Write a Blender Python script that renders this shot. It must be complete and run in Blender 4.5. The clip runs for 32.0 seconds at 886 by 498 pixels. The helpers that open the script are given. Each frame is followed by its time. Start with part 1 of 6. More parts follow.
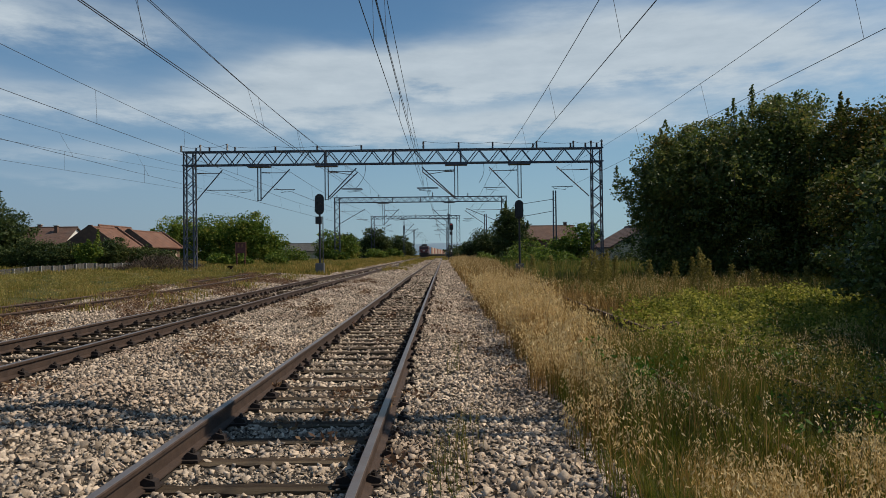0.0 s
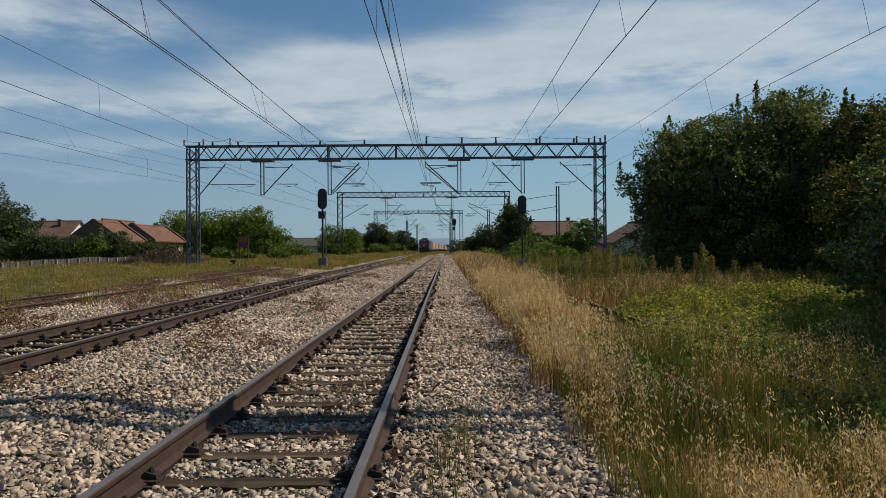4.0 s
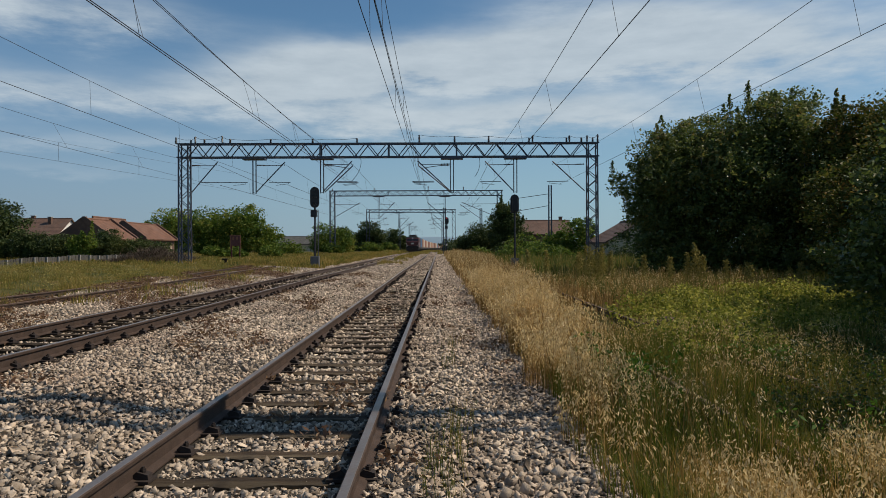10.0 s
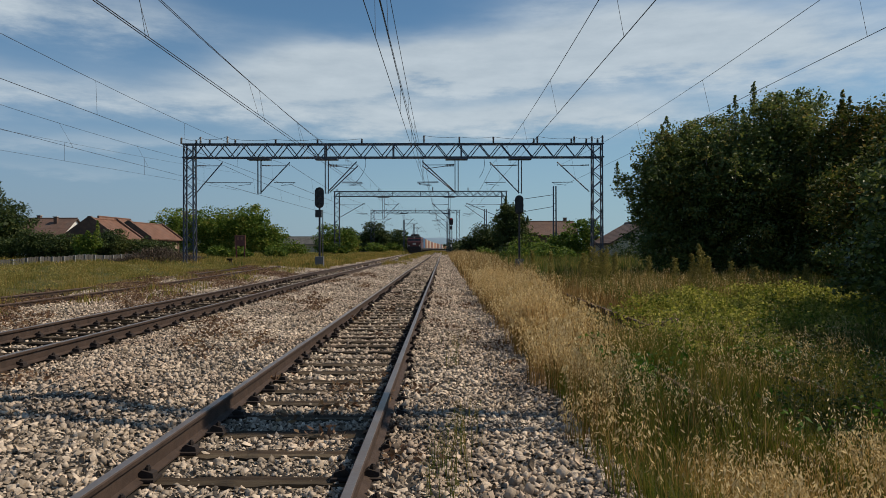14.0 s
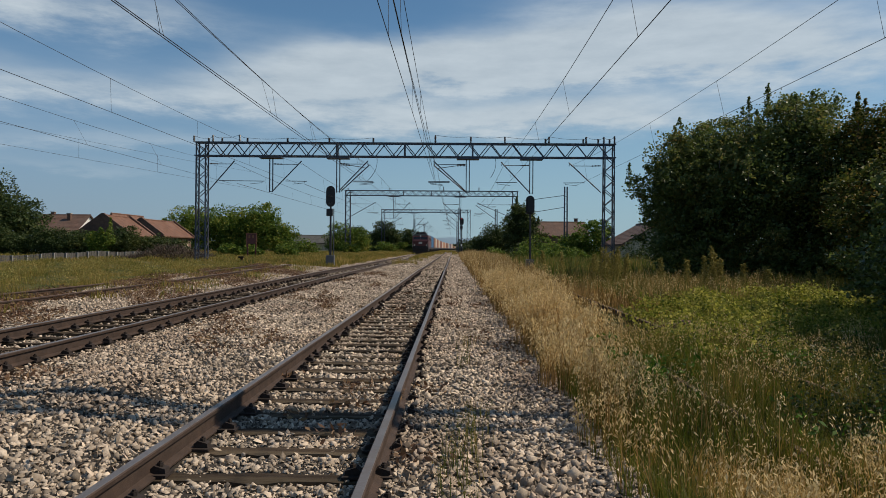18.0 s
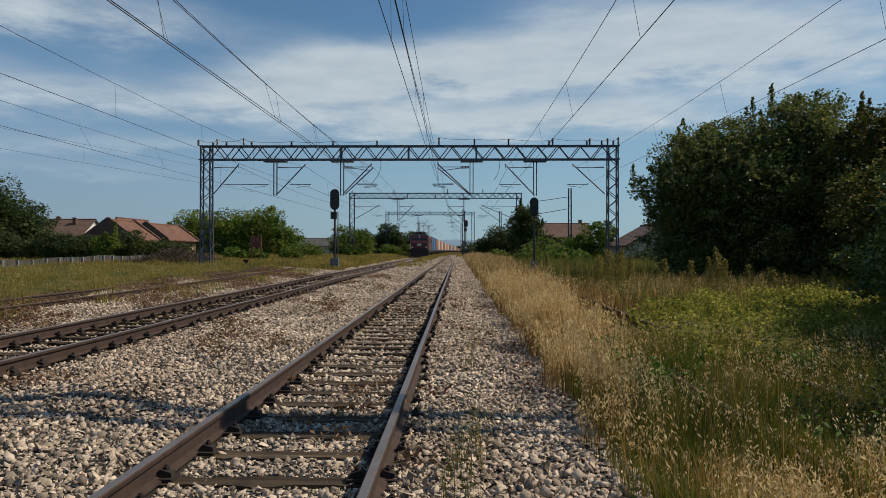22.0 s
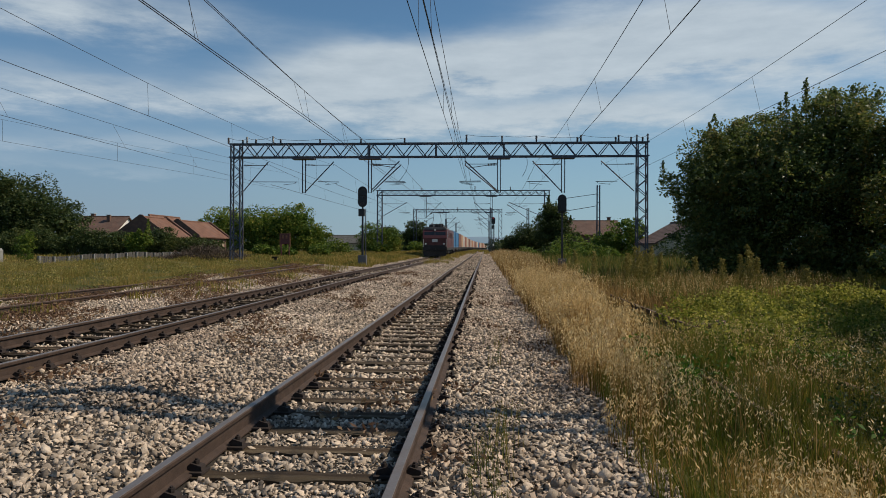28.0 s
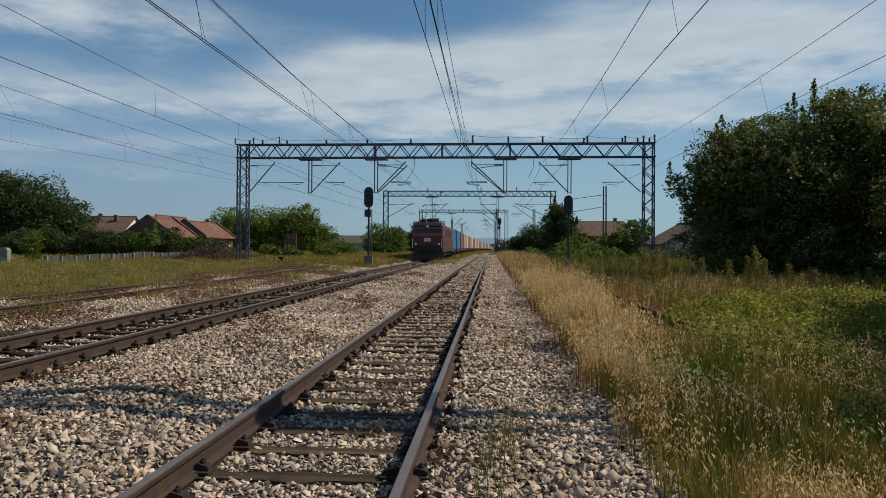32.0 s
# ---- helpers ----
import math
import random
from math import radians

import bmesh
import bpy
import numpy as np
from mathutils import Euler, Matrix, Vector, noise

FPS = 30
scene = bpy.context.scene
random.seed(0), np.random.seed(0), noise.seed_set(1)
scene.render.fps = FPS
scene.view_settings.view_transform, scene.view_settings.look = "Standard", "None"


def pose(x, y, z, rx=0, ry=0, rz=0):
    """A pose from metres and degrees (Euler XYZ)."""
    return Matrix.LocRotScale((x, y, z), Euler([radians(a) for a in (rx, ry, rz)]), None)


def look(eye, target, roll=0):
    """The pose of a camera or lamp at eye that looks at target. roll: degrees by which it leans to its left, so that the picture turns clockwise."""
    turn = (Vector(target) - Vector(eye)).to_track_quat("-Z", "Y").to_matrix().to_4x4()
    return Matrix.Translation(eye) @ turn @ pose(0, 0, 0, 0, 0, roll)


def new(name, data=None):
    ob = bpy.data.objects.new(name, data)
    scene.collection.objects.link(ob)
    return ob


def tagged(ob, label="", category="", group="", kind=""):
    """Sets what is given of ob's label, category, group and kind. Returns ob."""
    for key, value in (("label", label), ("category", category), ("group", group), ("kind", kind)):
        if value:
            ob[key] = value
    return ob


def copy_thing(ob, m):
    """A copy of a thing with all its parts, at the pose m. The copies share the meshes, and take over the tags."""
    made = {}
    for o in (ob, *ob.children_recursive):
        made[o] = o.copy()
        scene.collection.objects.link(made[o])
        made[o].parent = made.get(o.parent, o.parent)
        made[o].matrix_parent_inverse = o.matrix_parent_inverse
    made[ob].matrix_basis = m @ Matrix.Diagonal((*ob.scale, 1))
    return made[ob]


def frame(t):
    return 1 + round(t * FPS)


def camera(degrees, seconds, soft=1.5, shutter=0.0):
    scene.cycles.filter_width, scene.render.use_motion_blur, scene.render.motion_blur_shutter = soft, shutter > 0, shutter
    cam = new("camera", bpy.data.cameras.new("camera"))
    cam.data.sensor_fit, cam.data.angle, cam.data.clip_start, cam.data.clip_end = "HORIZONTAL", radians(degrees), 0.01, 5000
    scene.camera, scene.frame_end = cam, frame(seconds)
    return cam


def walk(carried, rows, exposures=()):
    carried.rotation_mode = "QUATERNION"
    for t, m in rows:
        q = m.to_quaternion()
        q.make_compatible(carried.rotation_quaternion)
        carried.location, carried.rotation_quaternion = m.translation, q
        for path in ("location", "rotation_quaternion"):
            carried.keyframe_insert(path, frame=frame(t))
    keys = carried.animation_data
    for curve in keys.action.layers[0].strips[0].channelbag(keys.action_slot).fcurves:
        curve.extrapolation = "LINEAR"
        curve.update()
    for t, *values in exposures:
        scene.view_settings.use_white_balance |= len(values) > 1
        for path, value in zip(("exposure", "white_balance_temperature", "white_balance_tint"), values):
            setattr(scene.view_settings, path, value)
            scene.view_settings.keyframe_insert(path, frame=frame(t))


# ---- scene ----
# ---- the camera, carried by hand at chest height beside the main track ----
cam = camera(64, 32.0, soft=0.65)
PATH = (
    (0, 0.014, -0.025, 1.376, 90.475, 0.619, -0.051),
    (0.5, 0.011, -0.009, 1.373, 90.390, 0.533, -0.165),
    (1, 0.011, -0.010, 1.374, 90.318, 0.559, -0.311),
    (1.5, 0.009, -0.024, 1.377, 90.379, 0.396, 0.174),
    (2, 0.009, -0.005, 1.372, 90.442, 0.266, 0.376),
    (2.5, 0.008, -0.022, 1.376, 90.286, 0.192, 0.083),
    (3, 0.004, -0.003, 1.372, 90.103, 0.204, 0.107),
    (3.5, 0.011, -0.004, 1.370, 90.097, 0.339, 0.239),
    (5.5, 0.023, -0.008, 1.371, 89.997, 0.762, -0.171),
    (6, 0.010, 0.004, 1.371, 89.884, 0.295, -0.090),
    (6.5, 0.008, 0.002, 1.374, 89.668, 0.359, -0.618),
    (7, 0.014, -0.008, 1.376, 89.812, 0.356, -0.648),
    (7.5, 0.008, -0.004, 1.372, 89.971, 0.243, -0.535),
    (8, 0.015, -0.015, 1.375, 89.966, 0.282, -0.590),
    (8.5, 0.010, 0.007, 1.371, 90.045, 0.393, -0.628),
    (9, 0.010, 0.001, 1.372, 90.001, 0.376, -0.592),
    (9.5, 0.014, -0.002, 1.371, 89.963, 0.441, -0.557),
    (10, 0.011, -0.004, 1.379, 89.981, 0.256, -0.439),
    (10.5, 0.004, -0.003, 1.371, 90.073, 0.218, -0.549),
    (11, 0.003, -0.005, 1.374, 89.950, 0.028, -0.447),
    (11.5, -0.005, 0.010, 1.367, 90.059, -0.181, -0.290),
    (12, 0.004, -0.012, 1.375, 90.159, 0.002, -0.309),
    (12.5, 0.002, -0.024, 1.376, 90.256, -0.044, -0.251),
    (13, 0.002, -0.015, 1.375, 90.265, -0.173, -0.150),
    (13.5, 0.004, -0.013, 1.370, 90.283, 0.036, -0.043),
    (14, 0.007, -0.006, 1.372, 90.041, 0.090, -0.088),
    (14.5, -0.002, 0.014, 1.371, 89.745, -0.151, 0.195),
    (16.5, -0.004, 0.001, 1.370, 90.071, -0.104, 0.282),
    (17, 0.000, -0.000, 1.370, 90.091, 0.000, 0.228),
    (17.5, -0.009, -0.002, 1.373, 89.993, -0.378, 0.423),
    (18, -0.012, 0.003, 1.368, 90.021, -0.429, 0.740),
    (18.5, -0.007, 0.003, 1.372, 89.973, -0.143, 0.662),
    (19, 0.001, 0.008, 1.367, 90.042, 0.057, 0.642),
    (19.5, 0.002, -0.008, 1.373, 90.100, 0.067, 0.816),
    (20, -0.004, 0.006, 1.370, 90.094, 0.053, 0.776),
    (20.5, 0.001, -0.006, 1.371, 90.052, 0.092, 0.799),
    (21, 0.005, -0.009, 1.371, 90.045, 0.102, 0.857),
    (21.5, 0.001, -0.006, 1.371, 90.158, -0.021, 1.095),
    (22, -0.002, -0.022, 1.377, 90.194, -0.094, 1.090),
    (22.5, 0.003, -0.006, 1.370, 90.105, 0.107, 1.282),
    (23, -0.000, -0.003, 1.371, 90.128, 0.022, 1.462),
    (23.5, -0.004, 0.002, 1.373, 89.944, -0.054, 1.569),
    (24, 0.000, 0.010, 1.372, 89.837, -0.028, 2.237),
    (24.5, -0.009, 0.012, 1.372, 89.809, -0.237, 2.362),
    (25, -0.008, -0.006, 1.373, 89.937, -0.260, 2.752),
    (25.5, -0.007, 0.003, 1.373, 90.004, -0.194, 2.883),
    (27.5, 0.000, -0.021, 1.375, 90.094, -0.170, 3.378),
    (28, 0.002, -0.020, 1.380, 89.959, -0.200, 3.300),
    (28.5, -0.002, -0.004, 1.377, 89.915, -0.281, 3.341),
    (29, 0.000, -0.013, 1.376, 90.035, -0.145, 3.292),
    (29.5, -0.006, -0.003, 1.372, 90.156, -0.236, 3.619),
    (30, -0.005, -0.006, 1.373, 90.251, -0.196, 3.700),
    (30.5, -0.006, -0.011, 1.375, 90.298, -0.252, 3.940),
    (31, -0.014, 0.009, 1.371, 90.105, -0.377, 3.946),
    (31.5, -0.009, 0.007, 1.373, 90.033, -0.366, 3.892),
    (32, -0.007, -0.005, 1.377, 90.016, -0.327, 3.773),
)
walk(cam, [(t, pose(x, y, z, rx, ry, rz)) for t, x, y, z, rx, ry, rz in PATH])

# ---- sky, sun and exposure ----
SUN_X, SUN_Y = 0.90, 0.10        # run of a shadow per metre of height
SUN_EL = math.atan(1 / math.hypot(SUN_X, SUN_Y))
SUN_AZ = math.atan2(SUN_X, SUN_Y)  # clockwise from +y
scene.view_settings.exposure = -0.1


def node(tree, kind, *links):
    n = tree.nodes.new(kind)
    for i, v in enumerate(links):
        if v is None:
            continue
        if isinstance(v, bpy.types.NodeSocket):
            tree.links.new(v, n.inputs[i])
        else:
            n.inputs[i].default_value = v
    return n


def calc(tree, op, a, b=None, c=None):
    n = tree.nodes.new("ShaderNodeMath")
    n.operation = op
    for i, v in enumerate((a, b, c)):
        if isinstance(v, bpy.types.NodeSocket):
            tree.links.new(v, n.inputs[i])
        elif v is not None:
            n.inputs[i].default_value = v
    return n.outputs[0]


def step(tree, v, a, b, low=0.0, high=1.0):
    n = node(tree, "ShaderNodeMapRange", v, a, b, low, high)
    n.interpolation_type = "SMOOTHSTEP"
    return n.outputs[0]


def ramp(tree, fac, *stops):
    n = node(tree, "ShaderNodeValToRGB", fac)
    while len(n.color_ramp.elements) < len(stops):
        n.color_ramp.elements.new(0.5)
    for e, (p, col) in zip(n.color_ramp.elements, stops):
        e.position = p
        e.color = (col, col, col, 1) if isinstance(col, (int, float)) else (*col, 1)
    return n.outputs[0]


def mixed(tree, fac, a, b, blend="MIX"):
    n = node(tree, "ShaderNodeMix")
    n.data_type, n.blend_type = "RGBA", blend
    for i, v in ((0, fac), (6, a), (7, b)):
        if isinstance(v, bpy.types.NodeSocket):
            tree.links.new(v, n.inputs[i])
        else:
            n.inputs[i].default_value = v if i == 0 else (*v, 1)
    return n.outputs[2]


def make_world():
    world = bpy.data.worlds.new("sky")
    world.use_nodes = True
    scene.world = world
    t = world.node_tree
    t.nodes.clear()
    sky = node(t, "ShaderNodeTexSky")
    sky.sky_type, sky.sun_disc, sky.sun_elevation, sky.sun_rotation = "NISHITA", False, SUN_EL, SUN_AZ
    sky.air_density, sky.dust_density, sky.ozone_density, sky.altitude = 0.95, 0.1, 1.5, 80
    way = node(t, "ShaderNodeTexCoord").outputs["Generated"]
    axes = node(t, "ShaderNodeSeparateXYZ", way)
    az = calc(t, "ARCTAN2", axes.outputs[0], axes.outputs[1])
    az = calc(t, "MULTIPLY", az, 57.3)
    el = calc(t, "MULTIPLY", calc(t, "ARCSINE", axes.outputs[2]), 57.3)
    flat = node(t, "ShaderNodeCombineXYZ", calc(t, "MULTIPLY", az, 0.05), calc(t, "MULTIPLY", el, 0.19), 0.0).outputs[0]
    soft = node(t, "ShaderNodeTexNoise", flat, None, 1.1, 5.0, 0.55, 2.0).outputs[0]
    fine = node(t, "ShaderNodeTexNoise", flat, None, 3.3, 7.0, 0.62, 2.0).outputs[0]
    wob = calc(t, "MULTIPLY_ADD", soft, 5.0, -2.5)
    wob = calc(t, "ADD", wob, calc(t, "MULTIPLY_ADD", fine, 3.0, -1.5))

    def band(centre, slope, width, low, high):
        # a bank of cloud along a slanting line of elevation, between two azimuths
        line = calc(t, "MULTIPLY_ADD", az, slope, centre)
        d = calc(t, "DIVIDE", calc(t, "ADD", calc(t, "SUBTRACT", el, line), wob), width)
        g = calc(t, "POWER", 2.718, calc(t, "MULTIPLY", calc(t, "MULTIPLY", d, d), -1.0))
        rise = step(t, az, low - 9, low + 9, 0.0, 1.0)
        fall = step(t, az, high - 9, high + 9, 1.0, 0.0)
        return calc(t, "MULTIPLY", g, calc(t, "MULTIPLY", rise, fall))

    total = None
    for args, k in CLOUDS:
        b = calc(t, "MULTIPLY", band(*args), k)
        total = b if total is None else calc(t, "ADD", total, b)
    high = step(t, el, 24.0, 40.0, 0.0, 0.55)
    total = calc(t, "ADD", total, calc(t, "MULTIPLY", high, soft))
    total = calc(t, "MULTIPLY", total, calc(t, "MULTIPLY_ADD", fine, 1.5, 0.15))
    veil = step(t, total, 0.05, 1.0, 0.0, 0.85)
    grey = mixed(t, fine, (4.55, 5.45, 6.2), (8.4, 9.25, 9.75))
    blue = mixed(t, 1.0, sky.outputs[0], (0.78, 1.03, 1.10), "MULTIPLY")
    low = mixed(t, step(t, az, -38.0, 8.0, 0.0, 1.0), (2.45, 3.17, 4.7), (3.4, 4.95, 6.25))
    haze = mixed(t, step(t, el, -2.0, 18.0, 0.85, 0.0), blue, low)
    colour = mixed(t, veil, haze, grey)
    back = node(t, "ShaderNodeBackground", colour, SKY)
    t.links.new(back.outputs[0], node(t, "ShaderNodeOutputWorld").inputs[0])


SKY = 0.086
CLOUDS = (((13.0, 0.06, 1.9, -60, -8), 0.75), ((16.4, 0.0, 2.0, -60, -22), 0.42), ((14.5, 0.06, 2.3, -14, 24), 1.5), ((15.5, 0.0, 9.0, 4, 80), 0.21), ((17.0, 0.0, 1.8, -60, -16), 0.38), ((18.6, 0.0, 1.2, -60, -24), 0.3), ((10.2, 0.02, 1.4, -12, 18), 1.0),
          ((8.4, 0.03, 0.9, -60, -14), 0.45), ((5.2, -0.02, 0.6, -60, -20), 0.3), ((14.0, 0.0, 3.0, 20, 70), 0.6), ((18.8, 0.0, 1.2, 4, 13), 0.4))
make_world()
sun = new("sun", bpy.data.lights.new("sun", "SUN"))
sun.data.energy, sun.data.angle, sun.data.color = 4.3, radians(0.6), (1.0, 0.86, 0.68)
sun.matrix_world = look((SUN_X * 50, SUN_Y * 50, 50), (0, 0, 0))


# ---- materials ----
def surface(name, base, rough=0.8, metal=0.0, vary=0.25, scale=6.0, bump=0.2, fine=60.0, stain=None, island=0.0, sheen=0.0, leaf=0.0, depth=0.01, stretch=(1, 1, 1)):
    """A material with grain at two sizes, stains, and a shade of its own for each piece."""
    m = bpy.data.materials.new(name)
    m.use_nodes = True
    t = m.node_tree
    bsdf = t.nodes["Principled BSDF"]
    place = node(t, "ShaderNodeMapping", node(t, "ShaderNodeTexCoord").outputs["Object"], None, None, stretch).outputs[0]
    big = node(t, "ShaderNodeTexNoise", place, None, scale, 5.0, 0.6).outputs[0]
    small = node(t, "ShaderNodeTexNoise", place, None, fine, 4.0, 0.6).outputs[0]
    dark = tuple(c * (1 - vary) for c in base)
    light = tuple(min(1, c * (1 + vary)) for c in base)
    col = mixed(t, ramp(t, big, (0.3, 0.0), (0.7, 1.0)), dark, light)
    col = mixed(t, calc(t, "MULTIPLY", ramp(t, small, (0.35, 0.0), (0.7, 1.0)), 0.35), col, dark)
    if stain:
        spots = node(t, "ShaderNodeTexNoise", place, None, scale * 0.37, 6.0, 0.65).outputs[0]
        col = mixed(t, ramp(t, spots, (0.48, 0.0), (0.66, 0.85)), col, stain)
    if island:
        own = node(t, "ShaderNodeNewGeometry").outputs["Random Per Island"]
        any_ = node(t, "ShaderNodeObjectInfo").outputs["Random"]
        r = calc(t, "FRACT", calc(t, "ADD", own, any_))
        k = calc(t, "MULTIPLY_ADD", r, 2 * island, 1 - island)
        tint = node(t, "ShaderNodeCombineXYZ", k, k, k).outputs[0]
        col = mixed(t, 1.0, col, tint, "MULTIPLY")
    t.links.new(col, bsdf.inputs["Base Color"])
    bsdf.inputs["Metallic"].default_value = metal
    t.links.new(calc(t, "MULTIPLY_ADD", small, 0.25, rough - 0.125), bsdf.inputs["Roughness"])
    if bump:
        n = node(t, "ShaderNodeBump", bump, depth, None, small)
        t.links.new(calc(t, "ADD", small, big), n.inputs["Height"])
        t.links.new(n.outputs[0], bsdf.inputs["Normal"])
    if leaf:
        through_ = node(t, "ShaderNodeBsdfTranslucent", col)
        mix = node(t, "ShaderNodeMixShader", leaf, bsdf.outputs[0], through_.outputs[0])
        t.links.new(mix.outputs[0], t.nodes["Material Output"].inputs[0])
    return m


# ---- mesh helpers ----
class Shape:
    """Collects solids into one mesh."""

    def __init__(self):
        self.v, self.f, self.m = [], [], []

    def solid(self, verts, faces, mat=0):
        n = len(self.v)
        self.v += [tuple(p) for p in verts]
        self.f += [tuple(i + n for i in f) for f in faces]
        self.m += [mat] * len(faces)
        return self

    def box(self, x0, y0, z0, x1, y1, z1, mat=0):
        p = [(x, y, z) for z in (z0, z1) for x, y in ((x0, y0), (x1, y0), (x1, y1), (x0, y1))]
        return self.solid(p, [(3, 2, 1, 0), (4, 5, 6, 7), (0, 1, 5, 4), (1, 2, 6, 5), (2, 3, 7, 6), (3, 0, 4, 7)], mat)

    def tube(self, a, b, r, r2=None, n=6, mat=0, caps=True):
        a, b = Vector(a), Vector(b)
        d = (b - a).normalized()
        u = d.orthogonal().normalized()
        w = d.cross(u)
        r2 = r if r2 is None else r2
        ring = [(math.cos(2 * math.pi * i / n), math.sin(2 * math.pi * i / n)) for i in range(n)]
        p = [c + (u * x + w * y) * k for c, k in ((a, r), (b, r2)) for x, y in ring]
        f = [(i, (i + 1) % n, n + (i + 1) % n, n + i) for i in range(n)]
        if caps:
            f += [tuple(range(n - 1, -1, -1)), tuple(range(n, 2 * n))]
        return self.solid(p, f, mat)

    def pipe(self, points, r, n=4):
        """One continuous tube through points."""
        pts = [Vector(p) for p in points]
        v = []
        for i, p in enumerate(pts):
            d = (pts[min(i + 1, len(pts) - 1)] - pts[max(i - 1, 0)]).normalized()
            u = d.cross(Vector((0.31, 0.0, 1.0))).normalized()
            w = d.cross(u)
            k = r[i] if isinstance(r, (list, tuple)) else r
            v += [p + (u * math.cos(2 * math.pi * j / n) + w * math.sin(2 * math.pi * j / n)) * k for j in range(n)]
        f = [(i * n + j, i * n + (j + 1) % n, (i + 1) * n + (j + 1) % n, (i + 1) * n + j) for i in range(len(pts) - 1) for j in range(n)]
        return self.solid(v, f)

    def bar(self, a, b, w, h=None, mat=0):
        """A square bar from a to b, w wide and h high, its height upward."""
        a, b = Vector(a), Vector(b)
        h = w if h is None else h
        d = (b - a).normalized()
        side = d.cross(Vector((0, 0, 1)))
        side = (side.normalized() if side.length > 1e-4 else Vector((1, 0, 0))) * (w / 2)
        up = side.normalized().cross(d) * (h / 2)
        p = [c + s for c in (a, b) for s in (-side - up, side - up, side + up, -side + up)]
        return self.solid(p, [(0, 1, 2, 3), (7, 6, 5, 4), (0, 4, 5, 1), (1, 5, 6, 2), (2, 6, 7, 3), (3, 7, 4, 0)], mat)

    def run(self, outline, stations, mat=0, closed=True):
        """An outline of (x, z) carried through stations (dx, y, dz)."""
        n = len(outline)
        p = [(x + dx, y, z + dz) for dx, y, dz in stations for x, z in outline]
        f = [(k * n + i, k * n + (i + 1) % n, (k + 1) * n + (i + 1) % n, (k + 1) * n + i)
             for k in range(len(stations) - 1) for i in range(n if closed else n - 1)]
        if closed:
            f += [tuple(range(n - 1, -1, -1)), tuple(range((len(stations) - 1) * n, len(stations) * n))]
        return self.solid(p, f, mat)

    def prism(self, outline, axis, low, high, mat=0):
        """An outline in the plane across an axis, from low to high along it."""
        def at(u, w, k):
            return {"x": (k, u, w), "y": (u, k, w), "z": (u, w, k)}[axis]
        n = len(outline)
        p = [at(u, w, k) for k in (low, high) for u, w in outline]
        f = [(i, (i + 1) % n, n + (i + 1) % n, n + i) for i in range(n)] + [tuple(range(n - 1, -1, -1)), tuple(range(n, 2 * n))]
        return self.solid(p, f, mat)

    def mesh(self, name, mats, bevel=0.0, smooth=False):
        me = bpy.data.meshes.new(name)
        me.from_pydata(self.v, [], self.f)
        for m in mats if isinstance(mats, (list, tuple)) else [mats]:
            me.materials.append(m)
        me.polygons.foreach_set("material_index", self.m)
        bm = bmesh.new()
        bm.from_mesh(me)
        bmesh.ops.recalc_face_normals(bm, faces=bm.faces)
        if bevel:
            bmesh.ops.bevel(bm, geom=[e for e in bm.edges if len(e.link_faces) == 2 and e.calc_face_angle() > 0.5],
                            offset=bevel, segments=2, profile=0.7, affect="EDGES", clamp_overlap=True)
        if smooth:
            for f in bm.faces:
                f.smooth = True
        bm.to_mesh(me)
        bm.free()
        return me


def quick_mesh(name, verts, faces, mat, smooth=False):
    """A mesh from arrays: points and faces of one number of corners."""
    verts, faces = np.asarray(verts, np.float32), np.asarray(faces, np.int32)
    me = bpy.data.meshes.new(name)
    n, k = faces.shape
    me.vertices.add(len(verts))
    me.vertices.foreach_set("co", verts.ravel())
    me.loops.add(n * k)
    me.loops.foreach_set("vertex_index", faces.ravel())
    me.polygons.add(n)
    me.polygons.foreach_set("loop_start", np.arange(n, dtype=np.int32) * k)
    if smooth:
        me.polygons.foreach_set("use_smooth", np.ones(n, bool))
    me.materials.append(mat)
    me.update(calc_edges=True)
    return me


def part(name, me, parent, label="", at=None):
    """Links a mesh as one part under a thing or a part."""
    ob = new(name, me)
    ob.parent = parent
    if at is not None:
        ob.matrix_basis = at
    if label:
        ob["label"] = label
    return ob


def thing(name, label, category, at=None, group="", me=None, kind=""):
    ob = new(name, me)
    if at is not None:
        ob.matrix_basis = at
    return tagged(ob, label, category, group, kind)


# ---- the lie of the land ----
LINE_Y = (-2000, 15, 28, 42, 60, 84, 116, 150, 200, 400, 4000)
LINE_Z = (0, 0, 0.06, 0.25, 0.40, 0.55, 0.70, 0.80, 0.86, 0.90, 0.90)
SIDE_X = (-4000, -60, -18, -13, -10.8, -8.4, -7.4, -6.9, -6.0, -5.1, -4.6, -3.6, -2.6, -1.9, -1.3, -0.62, -0.38, 1.3, 2.5, 6, 12, 40, 4000)
SIDE_Z = (0.05, 0.05, 0.08, 0.04, 0.0, -0.07, -0.06, -0.10, -0.115, -0.10, -0.055, -0.05, -0.15, -0.205, -0.21, -0.205, -0.165, -0.22, -0.3, -0.3, -0.25, -0.2, -0.2)
TRACK_Y = (-2000, 15, 28, 42, 60, 84, 116, 150, 200, 400, 4000)
TRACK_Z = (0, 0, 0.10, 0.17, 0.21, 0.31, 0.44, 0.57, 0.72, 0.88, 0.90)
MAIN, LEFT, LEFT_B, LEFT_C, RIGHT, RIGHT_B = -1.28, -6.03, -10.78, -15.53, 3.47, 8.22


SMOOTH = np.array((-6, -3, 0, 3, 6))


